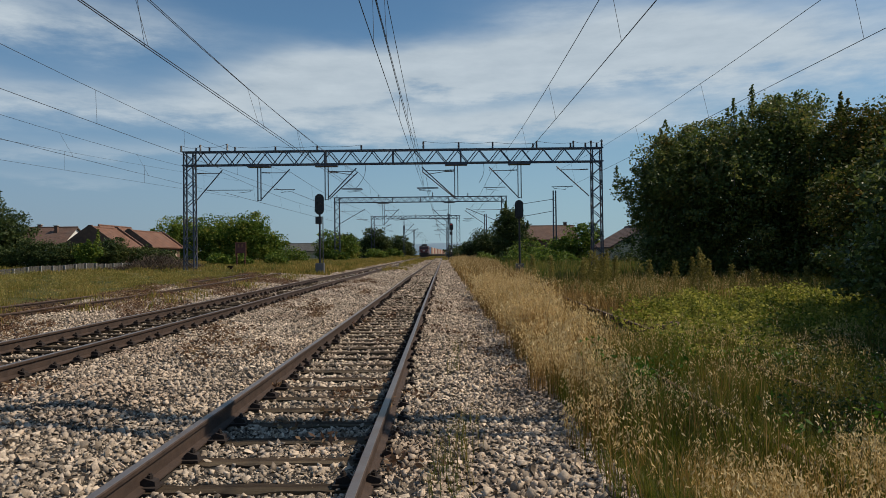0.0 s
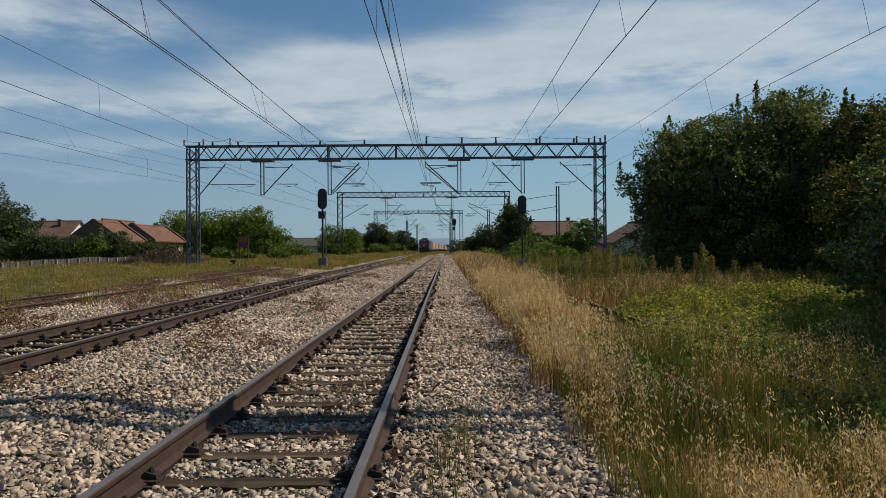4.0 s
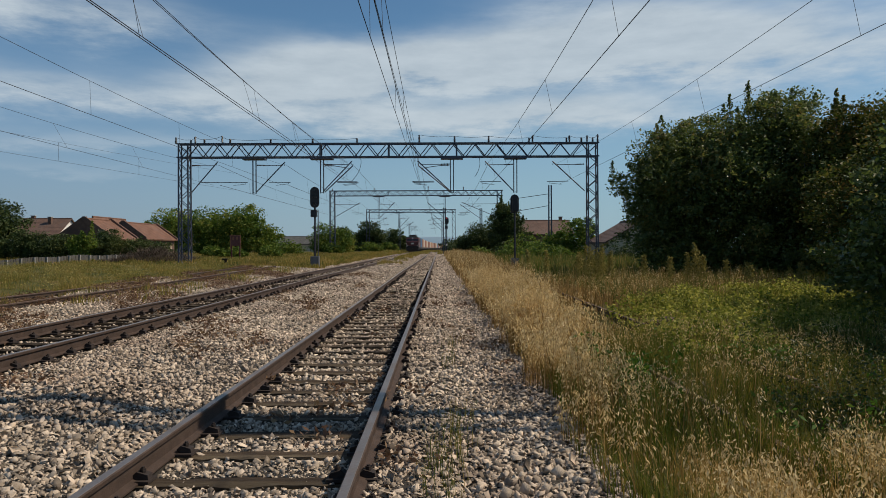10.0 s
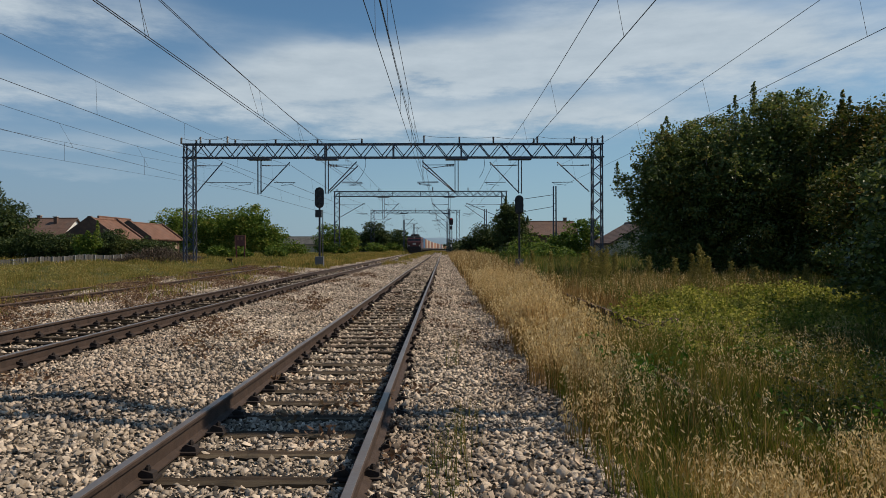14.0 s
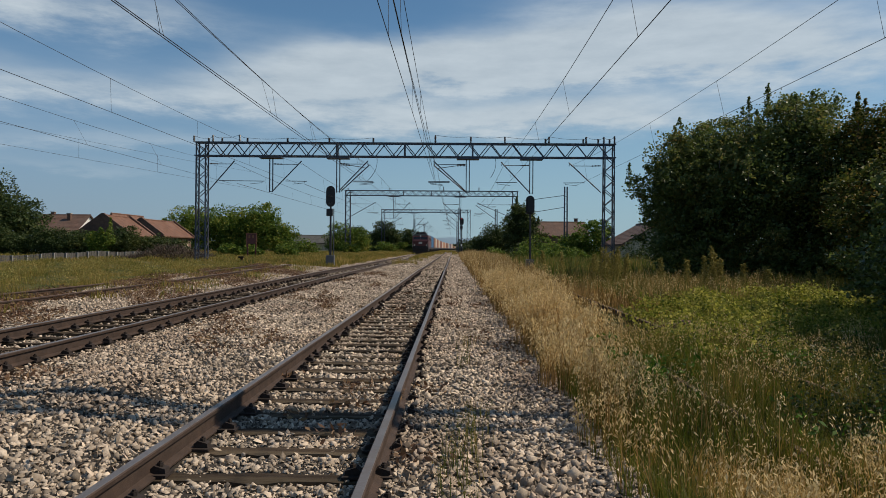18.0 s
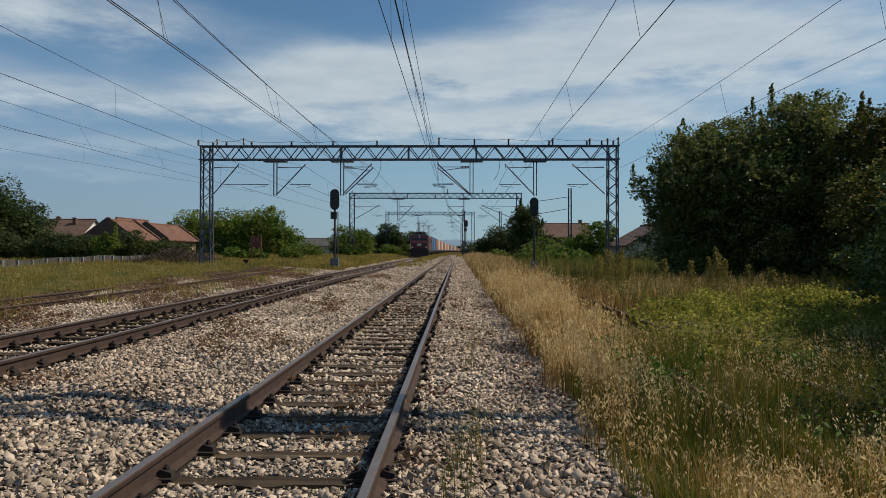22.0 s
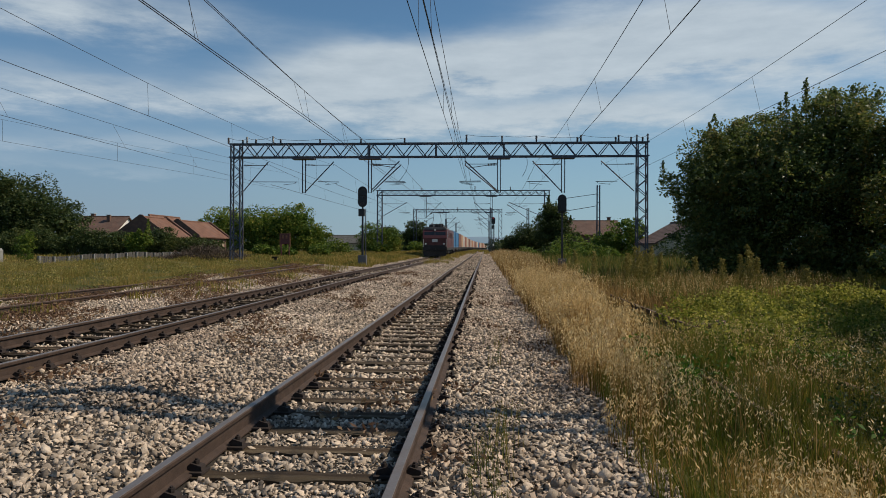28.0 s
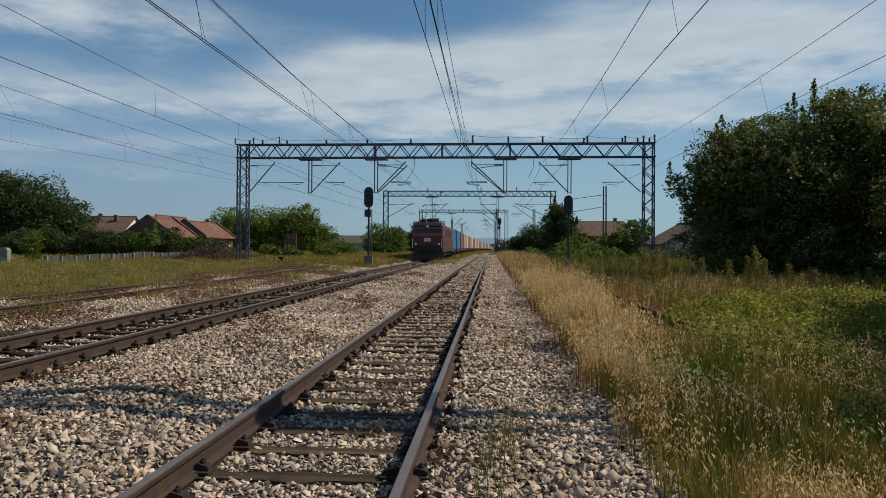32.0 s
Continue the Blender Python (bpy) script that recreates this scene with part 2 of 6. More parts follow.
def rise(y):
    """Height of the formation on which gantries, sidings and fields lie."""
    return float(np.mean(np.interp(y + SMOOTH, LINE_Y, LINE_Z)))


def grade(y):
    """Height of the main line's railhead."""
    return float(np.mean(np.interp(y + SMOOTH, TRACK_Y, TRACK_Z)))


def drift(y):
    """The two main tracks bear slightly to the right with distance."""
    return 0.003 * max(0.0, min(y, 150.0) - 10) + 0.9 * (max(0.0, min(y, 620.0) - 215) / 100) ** 2


def left_drift(y):
    """The passing track runs straighter at first."""
    return drift(y) - 0.8 * 0.003 * max(0.0, min(y, 150.0) - 10)


def left_lift(y):
    """How far the passing track lies above the main one."""
    return float(np.interp(y, (16, 45, 90), (0.10, 0.02, 0.0)))



def land(x, y):
    """Height of the ground; takes arrays."""
    x, y = np.asarray(x, float), np.asarray(y, float)
    field = sum(np.interp(y + d, LINE_Y, LINE_Z) for d in SMOOTH) / 5
    track = sum(np.interp(y + d, TRACK_Y, TRACK_Z) for d in SMOOTH) / 5
    near_left = np.interp(y, (16, 45, 90), (-0.02, -0.10, -0.12)) * np.interp(x, (-7.6, -7.0, -4.8, -3.4), (0, 1, 1, 0))
    on = np.interp(x, (-9.6, -7.4, 1.0, 2.4), (0, 1, 1, 0))
    z = field * (1 - on) + (track + near_left) * on + np.interp(x, SIDE_X, SIDE_Z)
    z = z + 0.13 * np.exp(-((x + 3.55) / 0.55) ** 2 - ((y - 7.3) / 0.9) ** 2) + 0.04 * np.exp(-((x + 3.7) / 0.5) ** 2) * np.sin(y * 0.7)
    for tx in (MAIN, LEFT):
        z = z - np.interp(y, (7, 12, 18, 26), (0.0, 0.025, 0.025, 0.012)) * np.interp(np.abs(x - tx - 0.003 * np.clip(y - 10, 0, None)), (0.55, 0.75), (1, 0))
    off = np.clip((np.abs(x + 3.4) - 5.2) / 3, 0, 1)
    return z + off * (0.05 * np.sin(x * 1.3 + y * 0.35) + 0.04 * np.sin(y * 0.9 - x * 0.5))


def grid(xs, ys, lift=0.0, jitter=0.0):
    gx, gy = np.meshgrid(xs, ys)
    gz = land(gx, gy) + lift + (np.random.rand(*gx.shape) - 0.5) * jitter
    v = np.stack([gx, gy, gz], -1).reshape(-1, 3)
    n, m = len(ys), len(xs)
    i = (np.arange(n - 1)[:, None] * m + np.arange(m - 1)).ravel()
    return v, np.stack([i, i + 1, i + m + 1, i + m], 1)


def ground_material(name, kind):
    m = bpy.data.materials.new(name)
    m.use_nodes = True
    t = m.node_tree
    bsdf = t.nodes["Principled BSDF"]
    place = node(t, "ShaderNodeTexCoord").outputs["Object"]
    big = node(t, "ShaderNodeTexNoise", place, None, 0.45, 6.0, 0.6).outputs[0]
    mid = node(t, "ShaderNodeTexNoise", place, None, 4.0, 6.0, 0.65).outputs[0]
    small = node(t, "ShaderNodeTexNoise", place, None, 45.0, 5.0, 0.6).outputs[0]
    bsdf.inputs["Roughness"].default_value = 0.95
    bsdf.inputs["Specular IOR Level"].default_value = 0.08
    if kind == "grass":
        col = ramp(t, big, (0.32, (0.050, 0.062, 0.018)), (0.48, (0.105, 0.100, 0.030)), (0.62, (0.19, 0.145, 0.055)), (0.75, (0.11, 0.085, 0.045)))
        col = mixed(t, calc(t, "MULTIPLY", mid, 0.7), col, (0.055, 0.062, 0.022))
        height, far = small, 0.05
    else:
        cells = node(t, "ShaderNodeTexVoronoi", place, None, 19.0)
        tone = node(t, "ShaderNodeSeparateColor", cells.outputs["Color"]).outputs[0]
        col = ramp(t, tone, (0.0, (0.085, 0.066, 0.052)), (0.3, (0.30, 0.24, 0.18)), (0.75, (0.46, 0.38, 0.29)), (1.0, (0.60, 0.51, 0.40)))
        # cell rims darkened: shade between stones, put into the colour
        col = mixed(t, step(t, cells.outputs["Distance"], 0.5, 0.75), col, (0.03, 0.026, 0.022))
        col = mixed(t, ramp(t, big, (0.5, 0.0), (0.72, 0.55)), col, (0.17, 0.105, 0.07))
        height, far = calc(t, "SUBTRACT", 1.0, cells.outputs["Distance"]), 0.04
    t.links.new(col, bsdf.inputs["Base Color"])
    b = node(t, "ShaderNodeBump", 0.9, far)
    t.links.new(height, b.inputs["Height"])
    t.links.new(b.outputs[0], bsdf.inputs["Normal"])
    return m


M_GROUND = ground_material("dry meadow soil", "grass")
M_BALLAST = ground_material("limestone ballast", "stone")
# near-black bed colour: the shade in gaps between the near stones, painted in
M_GAP_SHADE = surface("bed darkened as gap shade", (0.03, 0.024, 0.018), 0.95, vary=0.4, scale=3, fine=40, bump=0.8, depth=0.02)
M_STONE = surface("broken limestone", (0.455, 0.375, 0.292), 0.9, vary=0.32, scale=0.9, fine=90, island=0.6, stain=(0.27, 0.20, 0.15), bump=0.4)
M_RUST = surface("rusty rail steel", (0.064, 0.041, 0.030), 0.75, 0.25, vary=0.35, scale=7, fine=90, bump=0.35)
M_CLIP = surface("blackened rail fastenings", (0.030, 0.021, 0.017), 0.8, 0.2, vary=0.35, scale=9, fine=70, bump=0.3)
M_HEAD = surface("worn rail steel", (0.24, 0.20, 0.175), 0.4, 0.6, vary=0.2, scale=3, fine=60, bump=0.05, stain=(0.22, 0.15, 0.10))
M_DULL = surface("dull rusty railhead", (0.17, 0.10, 0.065), 0.6, 0.4, vary=0.3, scale=4, fine=60, bump=0.2)
M_TIE = surface("weathered tarred oak", (0.058, 0.041, 0.027), 0.85, vary=0.5, scale=5, fine=45, island=0.4, bump=1.0, stain=(0.095, 0.075, 0.048), stretch=(0.2, 2.6, 1.0))
for m in (M_TIE, M_STONE):
    m.node_tree.nodes["Principled BSDF"].inputs["Specular IOR Level"].default_value = 0.15
M_STEEL = surface("grey-painted lattice steel", (0.062, 0.074, 0.10), 0.6, 0.2, vary=0.2, scale=2.5, fine=30, bump=0.1, stain=(0.11, 0.085, 0.07))
M_WIRE = surface("dark copper wire", (0.035, 0.035, 0.04), 0.6, 0.4, vary=0.1, bump=0)
M_GLAZE = surface("brown glazed porcelain", (0.045, 0.032, 0.028), 0.3, vary=0.2, bump=0)

xs = np.unique(np.concatenate([-np.geomspace(40, 3500, 14), np.arange(-40, -14, 1.0), np.arange(-14, 12, 0.25), np.arange(12, 40, 1.0), np.geomspace(40, 3500, 14)]))
ys = np.unique(np.concatenate([-np.geomspace(12, 1500, 10), np.arange(-12, 30, 0.35), np.arange(30, 120, 1.2), np.geomspace(120, 3500, 30)]))
v, f = grid(xs, ys)
bed_x = (v[:, 0] > -12.0) & (v[:, 0] < 1.1) & (v[:, 1] < 260)
v[bed_x, 2] -= 0.03
tagged(new("ground", quick_mesh("ground", v, f, M_GROUND, True)), "dry grassy ground reaching to the horizon", "ground", kind="structure")
xs = np.concatenate([[-12.5, -12.2], np.arange(-11.9, -8.1, 0.3), np.arange(-8.1, 1.35, 0.14), [1.5]])
ys = np.concatenate([np.arange(-60, 0.5, 0.7), np.arange(0.5, 24, 0.14), np.arange(24, 70, 0.5), np.geomspace(70, 330, 40)])
v, f = grid(xs, ys, 0.005, 0.02)
edge = (v[:, 0] > 1.3) | (v[:, 0] < -12.3)
v[edge, 2] -= 0.09
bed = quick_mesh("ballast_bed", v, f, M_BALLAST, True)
# near stretch of the bed takes the painted gap shade
bed.materials.append(M_GAP_SHADE)
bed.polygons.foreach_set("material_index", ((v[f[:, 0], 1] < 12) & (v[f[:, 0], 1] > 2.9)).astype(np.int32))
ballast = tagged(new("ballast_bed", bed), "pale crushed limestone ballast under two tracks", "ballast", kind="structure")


# ---- tracks ----
RAIL = [(-0.065, -0.172), (0.065, -0.172), (0.065, -0.160), (0.012, -0.142), (0.009, -0.05), (0.034, -0.036), (0.036, -0.010),
        (0.030, -0.002), (-0.030, -0.002), (-0.036, -0.010), (-0.034, -0.036), (-0.009, -0.05), (-0.012, -0.142), (-0.065, -0.160)]


def sleeper_mesh(seed):
    """A worn timber: wavering edges, split ends, a grooved top."""
    rg = random.Random(seed)
    nx, us = 26, (-0.11, -0.105, -0.05, 0.0, 0.05, 0.105, 0.11)
    v, f = [], []
    lows = [rg.uniform(-0.014, 0.0) for _ in us]
    for i in range(nx + 1):
        x = -1.28 + 2.56 * i / nx
        for j, u in enumerate(us):
            side = j in (0, len(us) - 1)
            wob = 0.012 * math.sin(i * 0.9 + seed * 2 + j // 4) + rg.uniform(-0.008, 0.008)
            z = -0.13 if side else lows[j] + rg.uniform(-0.005, 0.003) - (0.012 if j in (1, len(us) - 2) and rg.random() < 0.35 else 0.0)
            v.append((x + (rg.uniform(-0.03, 0.03) if i in (0, nx) else 0), u + (wob if j in (0, 1, 5, 6) else 0.3 * wob), z))
    m = len(us)
    for i in range(nx):
        for j in range(m - 1):
            f.append((i * m + j, (i + 1) * m + j, (i + 1) * m + j + 1, i * m + j + 1))
    f += [tuple(range(m)), tuple(range(nx * m + m - 1, nx * m - 1, -1))]
    return Shape().solid(v, f).mesh("sleeper", M_TIE)


def railway(x0, name, label, lift, start, end, tie_end, shine, clips, level=rise, bend=None, first_tie=0.2):
    """lift: a height above the level, or a function of y."""
    track = thing(name, label, "railway track")
    up = lift if callable(lift) else (lambda y: lift)
    off = bend or (lambda y: 0.0)
    ys = [start + k * 2.0 for k in range(int((min(end, 60) - start) / 2))] + [60 + k * 8.0 for k in range(max(0, int((end - 60) / 8) + 1))]
    for s in (-1, 1):
        sh = Shape()
        path = [(x0 + off(y) + s * 0.7535 + 0.006 * math.sin(y * 0.31 + x0), y, level(y) + up(y) + 0.006 * math.sin(y * 0.23 + s)) for y in ys if y <= end]
        sh.run(RAIL, path)
        head = Shape().run([(-0.031, -0.004), (0.031, -0.004), (0.027, 0.0), (-0.027, 0.0)], path)
        rail = part("rail", sh.mesh("rail", M_RUST), track)
        part("running_surface", head.mesh("running_surface", shine), rail)
    if tie_end <= start:
        return track
    rng = random.Random(int(x0 * 100))
    tie = [sleeper_mesh(k) for k in range(5)]
    plate = Shape().box(-0.17, -0.08, 0, 0.17, 0.08, 0.018)
    for sx in (-1, 1):
        # ribbed clip: a sloping jaw on the rail's foot with its bolt and nut
        plate.prism([(sx * 0.155, 0.018), (sx * 0.062, 0.018), (sx * 0.045, 0.045), (sx * 0.075, 0.072), (sx * 0.15, 0.05)], "y", -0.04, 0.04)
        plate.tube((sx * 0.105, 0, 0.03), (sx * 0.105, 0, 0.098), 0.012, n=6).tube((sx * 0.105, 0, 0.062), (sx * 0.105, 0, 0.086), 0.022, n=6)
    plate = plate.mesh("baseplate", M_CLIP)
    far = Shape()
    y = start + first_tie
    while y < tie_end:
        z = level(y) + up(y) - 0.185
        if -1 < y < clips:
            turn = rng.uniform(-0.9, 0.9)
            low = 0.012 if y > 9 and rng.random() < 0.3 else 0.0
            t = part("sleeper", rng.choice(tie), track, at=pose(x0 + off(y) + rng.uniform(-0.06, 0.06), y + rng.uniform(-0.025, 0.025), z + 0.01 + rng.uniform(-0.01, 0.006) - low, rng.uniform(-2, 2), 0, turn))
            for s in (-1, 1):
                part("baseplate", plate, t, at=pose(s * 0.7535, 0, low))
        else:
            far.box(x0 + off(y) - 0.74, y - 0.08, z - 0.1, x0 + off(y) + 0.74, y + 0.08, z - 0.012)
        y += 0.6
    if far.v:
        tagged(part("sleepers", far.mesh("sleepers", M_TIE), track), kind="stuff")
    return track


# ---- gantries over the tracks ----
def lattice_mast(parent, x, y, z0, z1, w=0.7, d=0.6):
    sh = Shape()
    for sx in (-1, 1):
        for sy in (-1, 1):
            sh.bar((x + sx * w / 2, y + sy * d / 2, z0), (x + sx * w / 2 * 0.92, y + sy * d / 2, z1), 0.085)
    n = int((z1 - z0) / 0.62)
    for k in range(n):
        a, b = z0 + 0.15 + k * (z1 - z0 - 0.3) / n, z0 + 0.15 + (k + 1) * (z1 - z0 - 0.3) / n
        s = 1 if k % 2 else -1
        for sy in (-1, 1):
            sh.bar((x - s * w / 2, y + sy * d / 2, a), (x + s * w / 2, y + sy * d / 2, b), 0.045)
        for sx in (-1, 1):
            sh.bar((x + sx * w / 2, y - s * d / 2, a), (x + sx * w / 2, y + s * d / 2, b), 0.045)
    m = part("mast", sh.mesh("mast", M_STEEL), parent)
    part("footing", Shape().box(x - 0.7, y - 0.6, z0 - 0.6, x + 0.7, y + 0.6, z0 + 0.12).mesh("footing", M_CONCRETE, 0.03), m, "concrete footing")
    return m


def insulator(a, b, r=0.055):
    """A ribbed porcelain insulator, turned in one piece."""
    a, b = Vector(a), Vector(b)
    ks, rs = [], []
    for k in range(6):
        ks += [k / 6, k / 6 + 0.02, k / 6 + 0.09, k / 6 + 0.11]
        rs += [r * 0.5, r, r * 0.75, r * 0.5]
    return Shape().pipe([a.lerp(b, k) for k in ks + [1.0]], rs + [r * 0.4], 7).mesh("insulator", M_GLAZE)


def cantilever(parent, xp, xt, y, zr, double=False, reach=0.45):
    """The bracket that carries the wires of the track at xt from a post at xp."""
    s = 1 if xt > xp else -1
    for dy in ((-0.35, 0.35) if double else (0.0,)):
        sh = Shape()
        tip = (xt + s * 0.08, y + dy, zr + 7.22 - (0.22 if dy > 0 else 0))
        root = Vector((xp + s * 0.03, y + dy, zr + 5.12))
        knee = root + (Vector(tip) - root).normalized() * 0.5
        sh.tube(knee, tip, 0.042)
        sh.tube((xp + s * 0.7, y + dy, zr + 6.98), (xt - s * 0.12, y + dy, zr + 6.98 - (0.2 if dy > 0 else 0)), 0.024)
        sh.tube((xt - s * 1.05, y + dy, zr + 5.80), (xt + s * reach, y + dy, zr + 5.78), 0.024)
        sh.tube((xt + s * (reach - 0.12), y + dy, zr + 5.78), (xt + s * (reach - 0.16), y + dy, zr + 5.66), 0.015)
        sh.tube((xt + s * (reach - 0.16), y + dy, zr + 5.67), (xt + s * (reach - 1.0), y + dy, zr + 5.58), 0.014)
        sh.tube((xt + s * 0.02, y + dy, zr + 7.1), (xt + s * 0.05, y + dy, zr + 6.95), 0.02)
        arm = part("cantilever", sh.mesh("cantilever", M_STEEL), parent)
        part("insulator", insulator(root, knee), arm, "brown porcelain insulator")
        part("insulator", insulator((xp + s * 0.06, y + dy, zr + 7.0), (xp + s * 0.7, y + dy, zr + 6.98)), arm, "brown porcelain insulator")


def hanger(parent, x, y, zr, beam):
    sh = Shape()
    for sx in (-0.11, 0.11):
        sh.bar((x + sx, y, zr + 5.0), (x + sx, y, beam), 0.06, 0.1)
    for z in (5.05,):
        sh.bar((x - 0.11, y, zr + z), (x + 0.11, y, zr + z), 0.04)
    post = part("drop_post", sh.mesh("drop_post", M_STEEL), parent)
    part("clamp_beam", Shape().box(x - 0.78, y - 0.34, beam - 0.17, x + 0.78, y + 0.34, beam - 0.03).mesh("clamp_beam", M_STEEL), post)


def gantry(y, x0, x1, arms, tops, label, top=8.78, deep=0.94):
    g = thing("catenary_gantry", label, "gantry", group="gantries over the tracks")
    zr = rise(y)
    zt, zb, d = zr + top - 0.3, zr + top - 0.3 - deep, 0.30
    for x in (x0, x1):
        lattice_mast(g, x, y, float(land(x, y)) - 0.05, zt + 0.04)
    thick = 0.095 if top > 8.75 and y > 10 else 0.075
    beam = None
    for sy in (-1, 1):
        for z in (zt, zb):
            chord = Shape().bar((x0 - 0.45, y + sy * d, z), (x1 + 0.45, y + sy * d, z), thick, thick * 0.9).mesh("chord", M_STEEL)
            piece = part("chord", chord, g)
            beam = beam or piece
    n = max(4, round((x1 - x0) / (1.48 if y < 60 else 1.05)))
    web = Shape()
    for k in range(n):
        a, b = x0 + (x1 - x0) * k / n, x0 + (x1 - x0) * (k + 1) / n
        for sy in (-1, 1):
            o = 0.10 * sy
            web.bar((a + o, y + sy * d, zb), ((a + b) / 2 + o, y + sy * d, zt), 0.06).bar(((a + b) / 2 + o, y + sy * d, zt), (b + o, y + sy * d, zb), 0.06)
        web.bar((a, y - d, zt), ((a + b) / 2, y + d, zt), 0.04).bar((a, y - d, zb), ((a + b) / 2, y + d, zb), 0.04)
    for k in (1 / 3, 1 / 2, 2 / 3):
        x = x0 + (x1 - x0) * k
        for sy in (-1, 1):
            web.bar((x, y + sy * d, zb), (x, y + sy * d, zt), 0.1)
    part("lattice", web.mesh("lattice", M_STEEL), beam)
    for xp, xt, double, *far in arms:
        if x0 + 0.6 < xp < x1 - 0.6:
            hanger(g, xp, y, zr, zb)
        cantilever(g, xp + (0.11 if xt > xp else -0.11), xt, y, zr, double, *far)
    last = None
    for x, h in tops:
        part("insulator", insulator((x, y, zt + 0.05), (x, y, zt + h), 0.09), beam, "brown post insulator")
        if last is not None and abs(x - last[0]) < 4.2:
            feed = Shape().pipe([(last[0] + (x - last[0]) * k / 6, y, zt + last[1] + (h - last[1]) * k / 6 - 0.36 * k / 6 * (1 - k / 6)) for k in range(7)], 0.012)
            part("feeder_wire", feed.mesh("feeder_wire", M_WIRE), beam)
        last = (x, h)
    return g


M_CONCRETE = surface("weathered concrete", (0.42, 0.41, 0.38), 0.9, vary=0.18, scale=5, fine=60, bump=0.3, stain=(0.25, 0.23, 0.2))
GANTRIES = (7.2, 50.0, 98.5, 150.0, 205.0, 262.0)
ARMS = ((-17.4, LEFT_C, False, 2.2), (-12.85, LEFT_B, False), (-8.10, LEFT, True), (1.05, MAIN, True), (5.52, RIGHT, False), (10.55, RIGHT_B, False))
TOPS = ((-18.35, 0.5), (-17.3, 0.33), (-17.0, 0.55), (-16.35, 0.36), (-15.1, 0.58), (-14.55, 0.36), (-11.7, 0.36), (-8.75, 0.36), (-5.63, 0.4),
        (-1.25, 0.62), (1.25, 0.52), (3.65, 0.52), (6.5, 0.4), (6.75, 0.55), (9.15, 0.4), (9.35, 0.55), (10.2, 0.4), (10.6, 0.55), (11.0, 0.4), (11.35, 0.62))
STEEL_LABEL = "blue-grey lattice steel gantry carrying overhead wires across the tracks"
near = gantry(50.0, -17.75, 10.95, ARMS, TOPS, STEEL_LABEL)
for x, reach, low in ((-5.35, -0.7, 5.75), (2.95, -0.3, 6.1)):
    # slack jumper cables hung between the beam and the wires below
    pts = [(x + reach * (k / 8) ** 2 + 0.1 * math.sin(math.pi * k / 8), 49.7, rise(50) + 7.5 + (low - 7.5) * k / 8) for k in range(9)]
    part("jumper_cable", Shape().pipe(pts, 0.016).mesh("jumper_cable", M_WIRE), near)
gantry(7.2, -17.75, 10.95, ARMS, TOPS, STEEL_LABEL)
gantry(98.5, -14.55, 8.65, ((-14.5, LEFT_B, False), (-8.1, LEFT, False), (1.05, MAIN, False), (8.5, RIGHT, False)), TOPS[5:13:2], STEEL_LABEL, 9.14, 0.7)
gantry(150.0, -14.65, 3.45, ((-14.8, LEFT_B, False), (-8.1, LEFT, False), (1.05, MAIN, False)), TOPS[6:11:2], STEEL_LABEL, 9.2, 0.6)


# ---- overhead wires ----
def line_point(a, b, sag, k):
    p = Vector(a).lerp(Vector(b), k)
    p.z -= 4 * sag * k * (1 - k)
    return p


def wire(parent, name, a, b, sag, n, r):
    return part(name, Shape().pipe([line_point(a, b, sag, k / n) for k in range(n + 1)], r).mesh(name, M_WIRE), parent)


def overhead(x, stops, sets):
    """Contact wire, bearer and droppers over one track. sets: places of contact wire and bearer in the two nearest spans."""
    w = thing("overhead_line", "dark overhead contact wire with bearer cable and droppers above a track", "overhead wire", group="overhead wires")
    for k, (ya, yb) in enumerate(zip(stops, stops[1:])):
        za, zb = rise(ya), rise(yb)
        for i, (xc, xb) in enumerate(sets if ya < 45 else ((x + drift(ya) + 0.15, x + drift(ya)),)):
            turn = 0.12 * (-1) ** i if ya < 45 else drift(yb) - drift(ya)
            ca, cb = (xc, ya, za + 5.60), (xc + turn, yb, zb + 5.60)
            ba, bb = (xb, ya, za + 7.03), (xb + turn, yb, zb + 7.05)
            r = (0.0098 if x > -9 else 0.008) if ya < 45 else 0.014
            wire(w, "contact_wire", ca, cb, 0.03, 6, r)
            top = wire(w, "bearer_cable", ba, bb, 0.42, 12, r * 0.9)
            for q in (0.164, 0.36 + 0.03 * i, 0.54, 0.72, 0.9):
                p, c = line_point(ba, bb, 0.42, q), line_point(ca, cb, 0.03, q)
                part("dropper", Shape().pipe([p, c], 0.005).mesh("dropper", M_WIRE), top)


overhead(MAIN, (-45,) + GANTRIES, ((-1.34, -1.36), (-1.04, -1.09)))
overhead(LEFT, (-45,) + GANTRIES, ((-5.88, -6.2), (-5.91, -6.1)))
overhead(LEFT_B, (-45,) + GANTRIES[:4], ((-11.02, -11.06),))
overhead(LEFT_C, (-45,) + GANTRIES[:3], ((-15.8, -16.4),))
overhead(RIGHT, (-45,) + GANTRIES[:3], ((3.65, 3.43),))
overhead(RIGHT_B, (-45,) + GANTRIES[:2], ((8.54, 8.29),))
merge = thing("overhead_line", "dark overhead wire pair slanting in towards a mast", "overhead wire", group="overhead wires")
ca, cb, ba, bb = (-24.2, -2.0, 5.5), (-14.3, 50.0, rise(50) + 5.25), (-24.2, -2.0, 6.75), (-14.3, 50.0, rise(50) + 6.45)
wire(merge, "contact_wire", ca, cb, 0.03, 6, 0.006)
top = wire(merge, "bearer_cable", ba, bb, 0.42, 12, 0.005)
